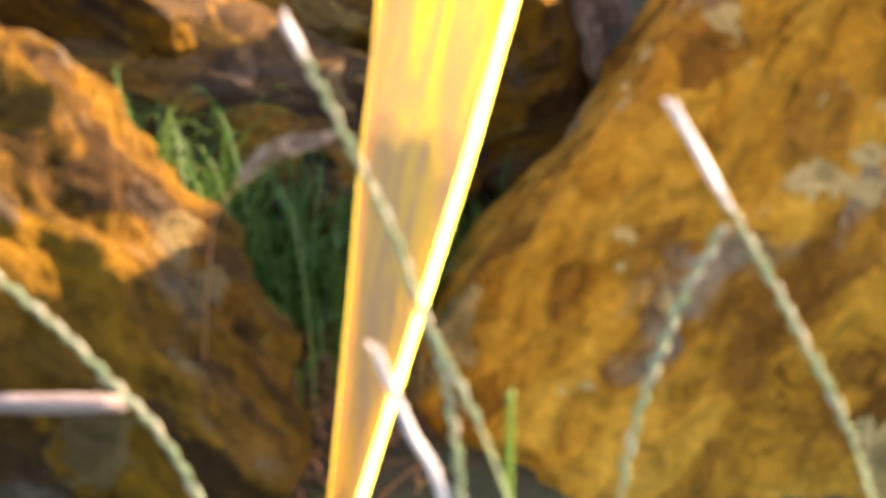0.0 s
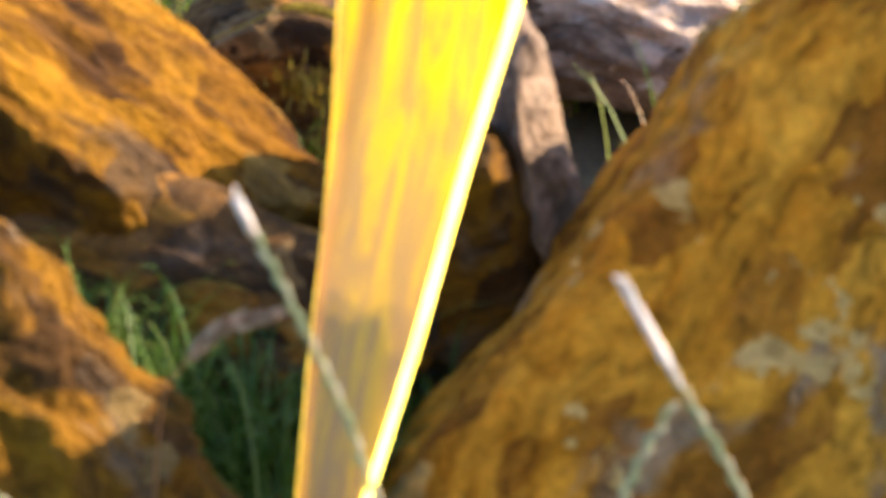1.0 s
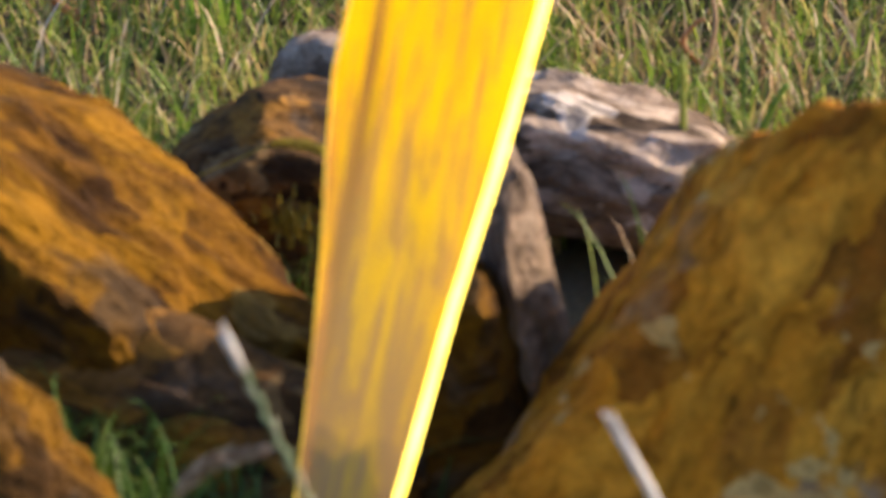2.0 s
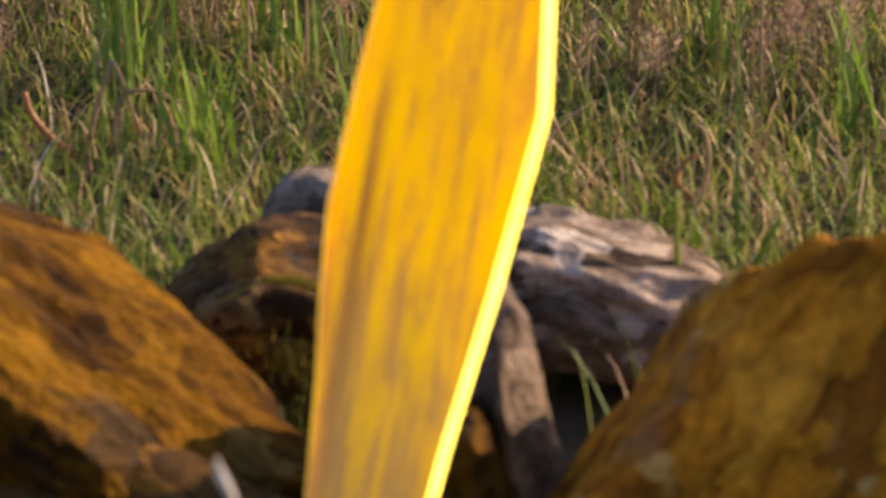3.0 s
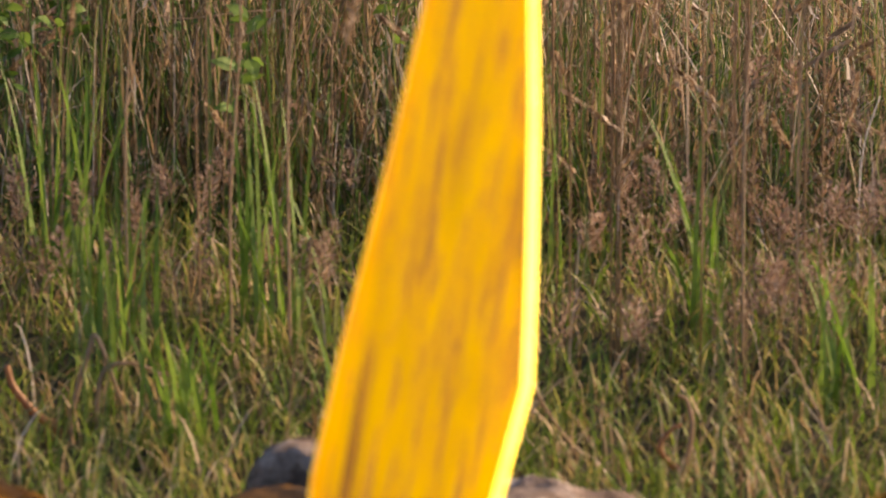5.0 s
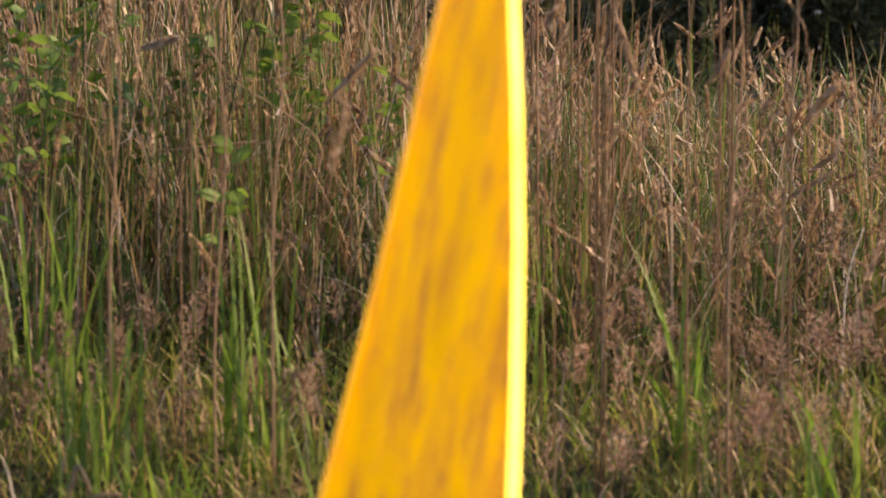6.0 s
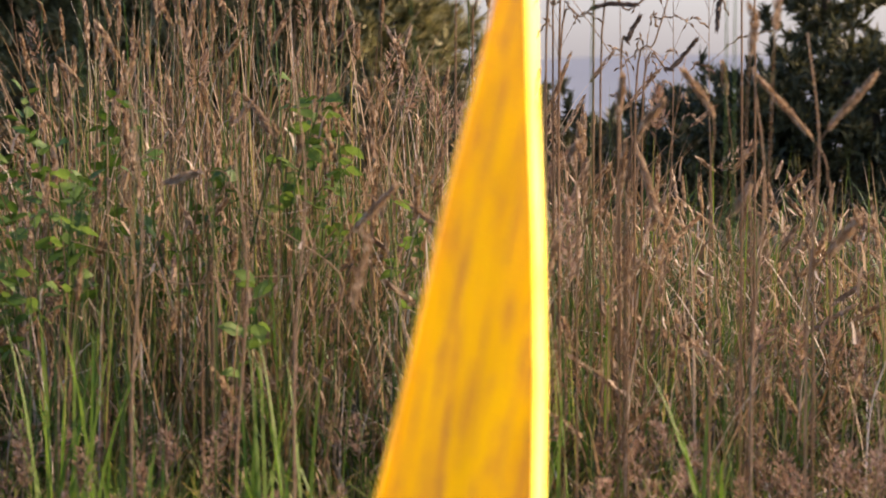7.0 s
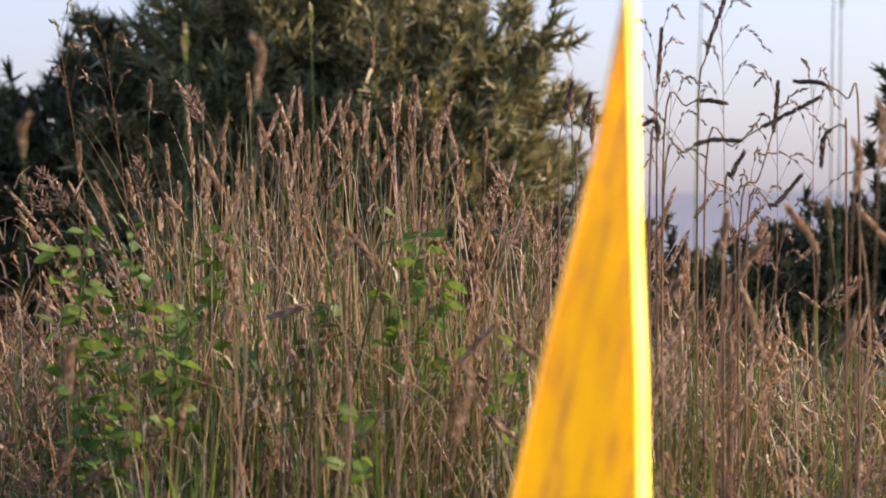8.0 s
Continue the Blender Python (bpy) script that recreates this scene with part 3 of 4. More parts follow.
# ---- rye stalks before the stones ----
def rye_stalk(points, label, spike=0.2, tip=0.0, fat=0.0048):
    """A stem with scales pressed to both sides of its upper end; the last stretch (tip) is bleached, with sunlight put
    into its white.
    """
    line = smooth_line(points, 8)
    base = line[0]
    holder = thing("grass_stalk", base, label, "grass stalk", "rye stalks before the stones")
    local = [p - base for p in line]
    v, f = tube(local, [0.0021 - 0.0006 * i / len(local) for i in range(len(local))], 6)
    mesh("stem", v, f, RYE, holder, smooth=True)
    run = [0.0]
    for a, b in zip(local, local[1:]):
        run.append(run[-1] + (b - a).length)
    sets = {False: ([], []), True: ([], [])}
    total, k, at = run[-1], 0, run[-1] - spike
    while at < total:
        i = min(max(j for j in range(len(run)) if run[j] <= at), len(local) - 2)
        p = local[i].lerp(local[i + 1], (at - run[i]) / max(run[i + 1] - run[i], 1e-6))
        d = (local[i + 1] - local[i]).normalized()
        o = d.cross(Vector((0.2, 1, 0.1))).normalized() * (1 if k % 2 else -1)
        size = 0.0185 * (1 - 0.3 * (at - total + spike) / spike) * (0.85 + 0.3 * ((k * 37) % 11) / 11)
        a = p + o * 0.0004 - d * 0.002
        v, f = sets[at > total - tip]
        tv, tf = tube([a, a + d * size * 0.45 + o * 0.0014, a + d * size * 0.9 + o * 0.0024, a + d * size * 1.3 + o * 0.0042], [0.0009, fat * 0.54, fat * 0.45, 0.0003], 5, len(v))
        v += tv
        f += tf
        at += 0.007 if at > total - tip else 0.0125
        k += 1
    if tip:
        end = [p for p, g in zip(local, run) if g > total - tip * 1.1]
        if len(end) > 2:
            v, f = sets[True]
            tv, tf = tube(end, [0.0015 + 0.0032 * math.sin(math.pi * min(1, 0.1 + i / len(end))) for i in range(len(end))], 6, len(v))
            v += tv
            f += tf
    for pale, (v, f) in sets.items():
        if v:
            mesh("bleached_tip" if pale else "seed_head", v, f, BLEACHED if pale else RYE, holder, smooth=True)
    return holder


Y = 2.5
rye_stalk([(0.057, Y, -0.13), (-0.03, Y, 0.2), (-0.1, Y, 0.365), (-0.124, Y, 0.437), (-0.17, Y, 0.539), (-0.213, Y, 0.628)], "grey green rye stalk with a ripening spike", 0.40, 0.04)
rye_stalk([(0.37, Y, -0.13), (0.289, Y, 0.202), (0.214, Y, 0.367), (0.154, Y, 0.475), (0.109, Y, 0.557)], "rye stalk with a bleached tip whitened as sunlit", 0.35, 0.10)
rye_stalk([(0.05, Y, -0.13), (0.072, Y, 0.2), (0.113, Y, 0.361), (0.154, Y, 0.449)], "grey green rye stalk leaning to the boulder", 0.26)
rye_stalk([(-0.20, Y, -0.13), (-0.301, Y, 0.191), (-0.38, Y, 0.31), (-0.464, Y, 0.396), (-0.54, Y, 0.46)], "long arching grey green rye stalk", 0.4)
rye_stalk([(-0.02, Y - .05, -0.13), (-0.077, Y - .05, 0.193), (-0.11, Y - .05, 0.28), (-0.139, Y - .05, 0.354)], "short bleached rye stalk before the blade", 0.2, 0.2)
rye_stalk([(-0.055, Y, -0.13), (-0.069, Y, 0.193), (-0.078, Y, 0.28), (-0.091, Y, 0.349)], "short green rye stalk before the blade", 0.2)


# ---- shrubs behind ----
def shrub(label, place, lobes, material, clumps, seed, tuft=0.11, needles=22, kind_name="pine_shrub", category="shrub"):
    """A trunk with limbs to each lobe and a crown of needle tufts on and in the lobes."""
    rng = np.random.RandomState(seed)
    holder = thing(kind_name, place, label, category)
    base = Vector(place)
    v, f = tube(smooth_line([(0, 0, -0.2), (0.03, 0.02, 0.3), (-0.02, 0, 0.75)], 4), [0.11 - 0.006 * i for i in range(9)], 8)
    mesh("trunk", v, f, BARK, holder, smooth=True)
    v, f = [], []
    for c, r in lobes:
        e = Vector(c) - base
        tv, tf = tube(smooth_line([(0, 0, 0.55), e * 0.5 + Vector((0, 0, 0.25)), e], 4), [0.05 - 0.005 * i for i in range(9)], 6, len(v))
        v += tv
        f += tf
    mesh("limb", v, f, BARK, holder, smooth=True)
    total = sum(r[0] * r[2] for _, r in lobes)
    vs, fs, m = [], [], 0
    for c, r in lobes:
        n = int(clumps * r[0] * r[2] / total)
        d = rng.normal(size=(n, 3))
        d /= np.linalg.norm(d, axis=1)[:, None]
        shell = 1 - 0.55 * rng.uniform(0, 1, n) ** 2.2
        lump = np.array([1 + 0.75 * noise.noise(Vector(q) * 3.2 + Vector(c)) for q in d])
        p = (np.array(c) - np.array(place)) + d * np.array(r) * (shell * lump)[:, None]
        axis = d * 0.8 + np.array([0, 0, 0.7]) + rng.normal(size=(n, 3)) * 0.25
        axis /= np.linalg.norm(axis, axis=1)[:, None]
        for k in range(needles):
            s = k / needles
            w = axis * (0.55 + 0.5 * s) + rng.normal(size=(n, 3)) * 0.55
            w /= np.linalg.norm(w, axis=1)[:, None]
            long = tuft * rng.uniform(0.5, 1.0, n)[:, None]
            a = p + axis * (tuft * 0.8 * s)
            q = np.cross(w, rng.normal(size=(n, 3)))
            q *= (0.010 / np.linalg.norm(q, axis=1))[:, None]
            vs.append(np.stack([a - q, a + q, a + w * long], 1).reshape(-1, 3))
            fs += [(m + 3 * i, m + 3 * i + 1, m + 3 * i + 2) for i in range(n)]
            m += 3 * n
    mesh("crown", np.concatenate(vs), fs, material, holder)
    return holder


shrub("broad dark green pine shrub behind the meadow", (-1.1, 14.6, 0.30), [((-0.75, 14.4, 1.80), (0.58, 0.6, 0.5)), ((-1.3, 14.6, 1.95), (0.62, 0.6, 0.55)), ((-0.48, 14.3, 1.45), (0.38, 0.5, 0.55)), ((-1.5, 14.6, 1.1), (0.8, 0.6, 0.7)), ((-0.7, 14.6, 0.9), (0.6, 0.6, 0.6))], NEEDLES, 8000, 5, 0.12, 26)
# the pointed pine takes the dark gorse colour to stand for its shade
shrub("pine shrub with a pointed crown, darkened as shaded", (-2.4, 14.9, 0.28), [((-2.15, 14.8, 1.60), (0.32, 0.5, 0.5)), ((-2.75, 14.9, 1.30), (0.5, 0.6, 0.55)), ((-2.3, 14.8, 0.9), (0.8, 0.6, 0.75))], DARKLEAF, 4600, 6, 0.10, 26)
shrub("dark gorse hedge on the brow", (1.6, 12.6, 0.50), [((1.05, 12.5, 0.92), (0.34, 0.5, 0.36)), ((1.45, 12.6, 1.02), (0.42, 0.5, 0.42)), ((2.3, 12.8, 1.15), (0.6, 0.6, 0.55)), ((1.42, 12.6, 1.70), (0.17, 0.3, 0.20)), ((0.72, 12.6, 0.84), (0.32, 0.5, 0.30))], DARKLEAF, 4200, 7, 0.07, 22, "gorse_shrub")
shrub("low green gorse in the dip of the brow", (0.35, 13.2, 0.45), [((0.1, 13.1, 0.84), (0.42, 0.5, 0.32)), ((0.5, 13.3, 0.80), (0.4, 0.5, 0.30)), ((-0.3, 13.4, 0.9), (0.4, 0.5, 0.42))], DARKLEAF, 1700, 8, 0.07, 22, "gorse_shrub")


# ---- single plants of the meadow ----
def bend(base, tip, bow, steps=10):
    """A stem's line from base to tip with a sideways bow."""
    a, b = Vector(base), Vector(tip)
    return [a.lerp(b, i / steps) + Vector((bow * math.sin(math.pi * i / steps), 0, 0)) for i in range(steps + 1)]


def scales(line, at, long, fat, count, rng, grain, start=0):
    """Small pointed scales round the last stretch of a line, along its bend."""
    v, f = [], []
    line = [Vector(p) for p in line]
    line.append(line[-1] + (line[-1] - line[-2]).normalized() * max(at, 0.0005))
    run = [0.0]
    for a, b in zip(line, line[1:]):
        run.append(run[-1] + (b - a).length)
    for k in range(count):
        s = (k + 0.5) / count
        far = max(run[-1] - long * (1 - s) * rng.uniform(0.96, 1.04), 0.0)
        i = min(max(j for j in range(len(run)) if run[j] <= far), len(line) - 2)
        d = (line[i + 1] - line[i]).normalized()
        p = line[i].lerp(line[i + 1], min(1.0, (far - run[i]) / max(run[i + 1] - run[i], 1e-6)))
        o = Matrix.Rotation(2.4 * k, 3, d) @ d.orthogonal().normalized()
        q = p + o * fat * (math.sin(math.pi * (0.12 + 0.82 * s)) ** 0.7) * rng.uniform(0.5, 1.2)
        up = (d * 0.95 + o * (0.2 if fat < 0.012 else 0.45)).normalized()
        w = up.cross(o).normalized() * grain * 0.3
        g = grain * rng.uniform(0.6, 1.3)
        n = start + len(v)
        v += [p.lerp(q, 0.4) - up * g * 0.3, q + w, q + up * g, q - w]
        f += [(n, n + 1, n + 2, n + 3)]
    return v, f


def meadow_stalk(kind, tip, head, foot, seed):
    rng = random.Random(seed)
    x, y, z = tip
    base = Vector((x + foot, y, rise(x + foot, y)))
    looks = {"spike": (HEADS, 0.0055, 56, 0.013, "tall dry grass stalk with a dense tan spike", 0.0017),
             "fluff": (FLUFF, 0.020, 70, 0.012, "dry grass stalk with a fluffy pinkish plume", 0.0015),
             "plume": (HEADS, 0.0065, 50, 0.012, "tall grass stalk with a drooping brown plume", 0.0016),
             "stem": (GREEN, 0.003, 14, 0.012, "tall thin green grass stalk with a slight head", 0.0017)}
    material, fat, count, grain, label, thick = looks[kind]
    holder = thing("grass_stalk", base, label, "grass stalk", "tall stalks of the meadow")
    line = [p - base for p in bend(base, tip, rng.uniform(-0.02, 0.02))]
    v, f = tube(line, [thick * (1 - 0.045 * i) for i in range(len(line))], 5)
    mesh("stem", v, f, DEEP if kind == "stem" or rng.random() < 0.3 else STRAW, holder, smooth=True)
    if kind == "plume":
        d = Vector((rng.choice((-0.5, 0.5)), -0.1, 0.8)).normalized()
        line = line[:-1] + [line[-1] - d * 0.01, line[-1]]
    v, f = scales(line, 0.01, head, fat, count, rng, grain)
    mesh("seed_head", v, f, material, holder)


for n, (kind, x, y, z, head, foot) in enumerate([
        ("spike", 0.222, 6.2, 1.269, 0.075, 0.011), ("spike", 0.283, 5.6, 1.247, 0.08, -0.03), ("spike", 0.49, 6.0, 1.386, 0.06, 0.043),
        ("fluff", 0.374, 6.1, 1.342, 0.08, -0.033), ("spike", -0.46, 7.4, 1.761, 0.065, 0.0), ("spike", -0.322, 6.6, 1.639, 0.05, -0.024),
        ("spike", -0.713, 7.0, 1.661, 0.08, 0.006), ("spike", -0.934, 7.0, 1.648, 0.06, -0.006), ("spike", -1.061, 6.8, 1.507, 0.07, 0.037),
        ("spike", -0.637, 7.0, 1.535, 0.05, 0.006), ("spike", -0.597, 7.2, 1.539, 0.07, -0.026), ("fluff", 0.088, 5.6, 1.191, 0.11, -0.02),
        ("fluff", 0.177, 5.4, 1.16, 0.12, -0.01), ("spike", -0.187, 7.1, 1.542, 0.06, 0.013), ("spike", 0.056, 7.2, 1.596, 0.08, 0.0),
        ("spike", 0.004, 7.2, 1.66, 0.09, -0.032)]):
    meadow_stalk(kind, (x, y, z), head, foot, n)
for n, (kind, x, y, z, head, foot) in enumerate([
        ("plume", 0.453, 4.6, 1.533, 0.1, -0.037), ("plume", -0.425, 4.3, 1.61, 0.08, -0.079), ("stem", -0.451, 5.5, 1.728, 0.05, 0.01),
        ("stem", 0.181, 4.3, 1.715, 0.05, 0.015), ("stem", 0.378, 4.4, 1.707, 0.05, -0.004), ("stem", 0.376, 4.5, 1.73, 0.05, 0.006),
        ("stem", -0.103, 4.4, 1.72, 0.05, 0.113), ("plume", -0.697, 4.4, 1.192, 0.075, -0.008), ("plume", -0.762, 4.4, 1.509, 0.06, -0.047),
        ("plume", 0.435, 4.8, 1.478, 0.08, 0.0), ("stem", -0.537, 4.4, 1.631, 0.05, 0.004), ("plume", -0.143, 4.5, 1.151, 0.12, -0.129)]):
    meadow_stalk(kind, (x, y, z), head, foot, 40 + n)


def oat_stalk(tip, foot, seed, material):
    """A stem with arching side sprays, each strung with spikelets."""
    rng = random.Random(seed)
    base = Vector((tip[0] + foot, tip[1], rise(tip[0] + foot, tip[1])))
    holder = thing("oat_stalk", base, "tall wild oat stalk with loose arching sprays", "grass stalk", "oat stalks on the brow")
    line = [p - base for p in bend(base, tip, rng.uniform(-0.03, 0.03), 12)]
    v, f = tube(line, [0.0017 * (1 - 0.05 * i) for i in range(len(line))], 5)
    mesh("stem", v, f, material, holder, smooth=True)
    top = line[-1]
    d = (line[-1] - line[-3]).normalized()
    for k in range(7):
        side = 1 if (k + seed) % 2 else -1
        start = top - d * (0.03 + 0.035 * k)
        out = rng.uniform(0.03, 0.10) * (0.5 + 0.12 * k)
        up = rng.uniform(0.02, 0.09)
        twig = smooth_line([start, start + Vector((side * out * 0.5, rng.uniform(-0.02, 0.02), up)), start + Vector((side * out, rng.uniform(-0.03, 0.03), up + rng.uniform(-0.04, 0.02)))], 5)
        v, f = tube(twig, [0.0007] * len(twig), 4)
        for i in range(3, len(twig)):
            e = (twig[i] - twig[i - 1]).normalized()
            o = e.orthogonal().normalized() * 0.0012 * (1 if i % 2 else -1)
            a = twig[i] + o
            tv, tf = tube([a, a + e * 0.005 + o, a + e * 0.013 + o], [0.0006, 0.0024, 0.0003], 5, len(v))
            v += tv
            f += tf
        mesh("spray", v, f, material, holder)


for n, (x, y, z, foot) in enumerate([(0.42, 6.4, 1.63, -0.052), (0.178, 6.2, 1.729, -0.011), (0.287, 6.0, 1.798, -0.048), (0.486, 6.3, 1.638, 0.045),
                                     (0.216, 6.6, 1.638, -0.03), (-1.077, 6.6, 1.771, 0.154), (-0.976, 6.6, 1.735, 0.095), (0.381, 6.6, 1.461, -0.035), (0.456, 6.5, 1.425, -0.093)]):
    oat_stalk((x, y, z), foot, n, STRAW if n in (5, 6) else HEADS)


def leaf_mesh(name, long, wide, material):
    """A pointed oval leaf, folded along its rib, with a notched edge."""
    v, f = [(0, 0, 0)], []
    rib = [0.0, 0.25, 0.5, 0.75, 1.0]
    for i, s in enumerate(rib[1:-1]):
        w = wide * 0.5 * math.sin(math.pi * s ** 0.8) * (1.06 if i % 2 else 0.97)
        v += [(long * s, -w, 0.22 * w), (long * s, 0, 0.04 * long * math.sin(3 * s)), (long * s, w, 0.22 * w)]
    v.append((long, 0, -0.06 * long))
    f = [(0, 1, 2), (0, 2, 3), (1, 4, 5, 2), (2, 5, 6, 3), (4, 7, 8, 5), (5, 8, 9, 6), (7, 10, 8), (8, 10, 9)]
    me = bpy.data.meshes.new(name)
    me.from_pydata(v, [], f)
    me.materials.append(material)
    return me


LEAVES = [leaf_mesh("leaf", 0.052, 0.032, BRAMBLE), leaf_mesh("leaf", 0.042, 0.026, BRAMBLE), leaf_mesh("leaf", 0.030, 0.019, BRAMBLE)]
DARK_LEAVES = [leaf_mesh("leaf", 0.046, 0.028, DEEP), leaf_mesh("leaf", 0.038, 0.022, DEEP), leaf_mesh("leaf", 0.028, 0.018, BRAMBLE)]


def bramble(top, seed, shoots=3, leaves=LEAVES, label="fresh green bramble shoot with broad leaves among dry grass"):
    rng = random.Random(seed)
    x, y, z = top
    base = Vector((x, y, rise(x, y)))
    holder = thing("bramble", base, label, "bramble", "brambles in the meadow")
    for s in range(shoots):
        end = Vector(top) - base + Vector((rng.uniform(-0.07, 0.07), rng.uniform(-0.06, 0.06), rng.uniform(-0.07, 0.03)))
        line = smooth_line([(rng.uniform(-0.04, 0.04), 0, -0.02), end * 0.55 + Vector((rng.uniform(-0.05, 0.05), 0, 0)), end], 6)
        v, f = tube(line, [0.0026 - 0.0001 * i for i in range(len(line))], 5)
        mesh("stem", v, f, DEEP, holder, smooth=True)
        for i in range(len(line) * 3 // 5, len(line)):
            g = 2.4 * i + s
            for k in (-0.8, 0, 0.8):
                ob = new("leaf", leaves[rng.randrange(3)])
                ob.parent = holder
                m = Matrix.Translation(line[i]) @ Euler((rng.uniform(-0.9, 0.9), rng.uniform(-0.9, 0.7), g + k)).to_matrix().to_4x4()
                ob.matrix_basis = m @ Matrix.Translation((0.012, 0, 0))


for n, top in enumerate([(-0.963, 6.1, 1.337), (-0.352, 6.4, 1.356), (-0.787, 5.9, 1.156), (-0.369, 5.8, 0.969), (-0.083, 6.2, 1.133), (-0.245, 6.4, 1.272)]):
    bramble(top, 60 + n, 2 if n < 3 else 1)


for n, top in enumerate([(-0.84, 6.1, 1.10), (-0.62, 6.3, 1.08), (-0.95, 6.5, 1.24), (-0.75, 6.2, 1.22), (-0.9, 6.3, 1.32), (-0.68, 6.5, 1.30), (-0.52, 6.4, 1.18), (-0.88, 6.0, 1.02), (-0.30, 6.5, 1.30)]):
    bramble(top, 80 + n, 3 if n > 2 else 2, DARK_LEAVES, "dark green low bramble tangled in dry grass")


# ---- small things among the stones ----
def dry_plume():
    base = Vector((-0.36, 2.98, rise(-0.36, 2.98)))
    holder = thing("grass_stalk", base, "bent grass stalk with a rust brown drooping head", "grass stalk")
    line = smooth_line([(0, 0, 0), Vector((-0.335, 2.96, 0.24)) - base, Vector((-0.309, 2.95, 0.312)) - base, Vector((-0.27, 2.95, 0.352)) - base, Vector((-0.215, 2.95, 0.369)) - base], 6)
    v, f = tube(line, [0.0012] * len(line), 5)
    mesh("stem", v, f, RUST, holder, smooth=True)
    v, f = scales(line, 0.0, 0.10, 0.009, 70, random.Random(2), 0.016)
    mesh("seed_head", v, f, HEADS, holder)


def dry_stick():
    v, f = tube(smooth_line([(-0.18, 0, 0), (-0.07, 0.004, 0.004), (0.05, 0, 0.001), (0.165, 0.005, 0.0)], 4), [0.011, 0.0115, 0.0125, 0.011, 0.011, 0.0115, 0.012, 0.011, 0.0105, 0.011, 0.0115, 0.0105, 0.008], 8)
    ob = mesh("stick", v, f, STICK, smooth=True)
    ob.location = (-0.565, 2.775, 0.155)
    tagged(ob, "pale bleached stick lying against the boulder", "stick")


def bent_stem():
    base = Vector((-0.40, 3.85, 0.36))
    holder = thing("grass_stalk", base, "dry stem curling over the dark stone, amber light put into its gold", "grass stalk")
    line = smooth_line([Vector((-0.40, 3.86, 0.37)) - base, Vector((-0.365, 3.85, 0.414)) - base, Vector((-0.31, 3.85, 0.44)) - base, Vector((-0.272, 3.85, 0.458)) - base, Vector((-0.235, 3.85, 0.462)) - base, Vector((-0.19, 3.86, 0.448)) - base], 6)
    v, f = tube(line, [0.0014] * len(line), 5)
    # the yellow moss colour stands for amber light on the dry stem
    mesh("stem", v, f, MOSS, holder, smooth=True)
    v, f = scales(line, 0.0, 0.075, 0.006, 50, random.Random(5), 0.014)
    mesh("seed_head", v, f, MOSS, holder)


def moss_tuft():
    rng = np.random.RandomState(9)
    p = np.stack([rng.normal(-0.245, 0.02, 140), rng.normal(3.92, 0.012, 140), rng.normal(0.335, 0.018, 140)], 1)
    v, f, _, _ = ribbons(p, rng.uniform(0.01, 0.028, 140), rng.uniform(0, 0.012, 140), rng.uniform(0.003, 0.006, 140), rng, 2)
    stuff("moss", v, f, MOSS, "yellow moss tuft on the dark stone", "moss")


def green_tufts():
    rng = np.random.RandomState(12)
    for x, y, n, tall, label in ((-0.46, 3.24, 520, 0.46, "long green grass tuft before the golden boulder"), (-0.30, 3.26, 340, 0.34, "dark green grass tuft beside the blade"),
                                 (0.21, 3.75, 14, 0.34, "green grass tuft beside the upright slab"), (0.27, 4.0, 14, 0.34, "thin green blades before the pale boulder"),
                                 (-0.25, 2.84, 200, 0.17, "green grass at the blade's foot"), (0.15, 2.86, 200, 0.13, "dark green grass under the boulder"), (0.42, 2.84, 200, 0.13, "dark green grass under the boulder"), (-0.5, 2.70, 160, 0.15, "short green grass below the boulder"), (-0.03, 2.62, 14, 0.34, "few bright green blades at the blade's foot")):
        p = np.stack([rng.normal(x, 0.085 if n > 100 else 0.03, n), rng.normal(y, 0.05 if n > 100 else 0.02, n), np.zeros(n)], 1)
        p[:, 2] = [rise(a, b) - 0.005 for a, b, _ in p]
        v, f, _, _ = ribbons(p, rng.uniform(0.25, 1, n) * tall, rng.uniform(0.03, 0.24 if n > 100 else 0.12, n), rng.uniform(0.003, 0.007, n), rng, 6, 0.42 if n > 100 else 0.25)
        # the thick tufts take the darker green for the shade among the stones
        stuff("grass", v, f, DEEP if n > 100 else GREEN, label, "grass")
    n = 420
    p = np.stack([rng.normal(-0.27, 0.09, n), rng.normal(3.16, 0.08, n), np.zeros(n)], 1)
    p[:, 2] = [rise(a, b) for a, b, _ in p]
    v, f, _, _ = ribbons(p, rng.uniform(0.01, 0.06, n), rng.uniform(0.03, 0.1, n), rng.uniform(0.004, 0.009, n), rng, 3, 0.3)
    stuff("dry_leaves", v, f, RUST, "rust brown dead blades on the soil between stones", "litter")


def lush_tufts():
    rng = np.random.RandomState(21)
    for x, y, n, tall in ((-0.56, 5.15, 26, 0.42), (-0.33, 5.3, 18, 0.55), (0.43, 5.3, 14, 0.5), (-0.70, 5.5, 22, 0.5), (0.10, 5.6, 12, 0.5), (0.62, 5.1, 18, 0.34), (-0.15, 5.0, 16, 0.3), (-0.45, 4.85, 22, 0.3)):
        p = np.stack([rng.normal(x, 0.035, n), rng.normal(y, 0.03, n), np.zeros(n)], 1)
        p[:, 2] = [rise(a, b) - 0.005 for a, b, _ in p]
        v, f, _, _ = ribbons(p, rng.uniform(0.55, 1, n) * tall, rng.uniform(0.02, 0.12, n), rng.uniform(0.007, 0.013, n), rng, 5, 0.1)
        stuff("grass", v, f, LUSH, "tuft of broad bright green blades in the meadow", "grass")


lush_tufts()
dry_plume()
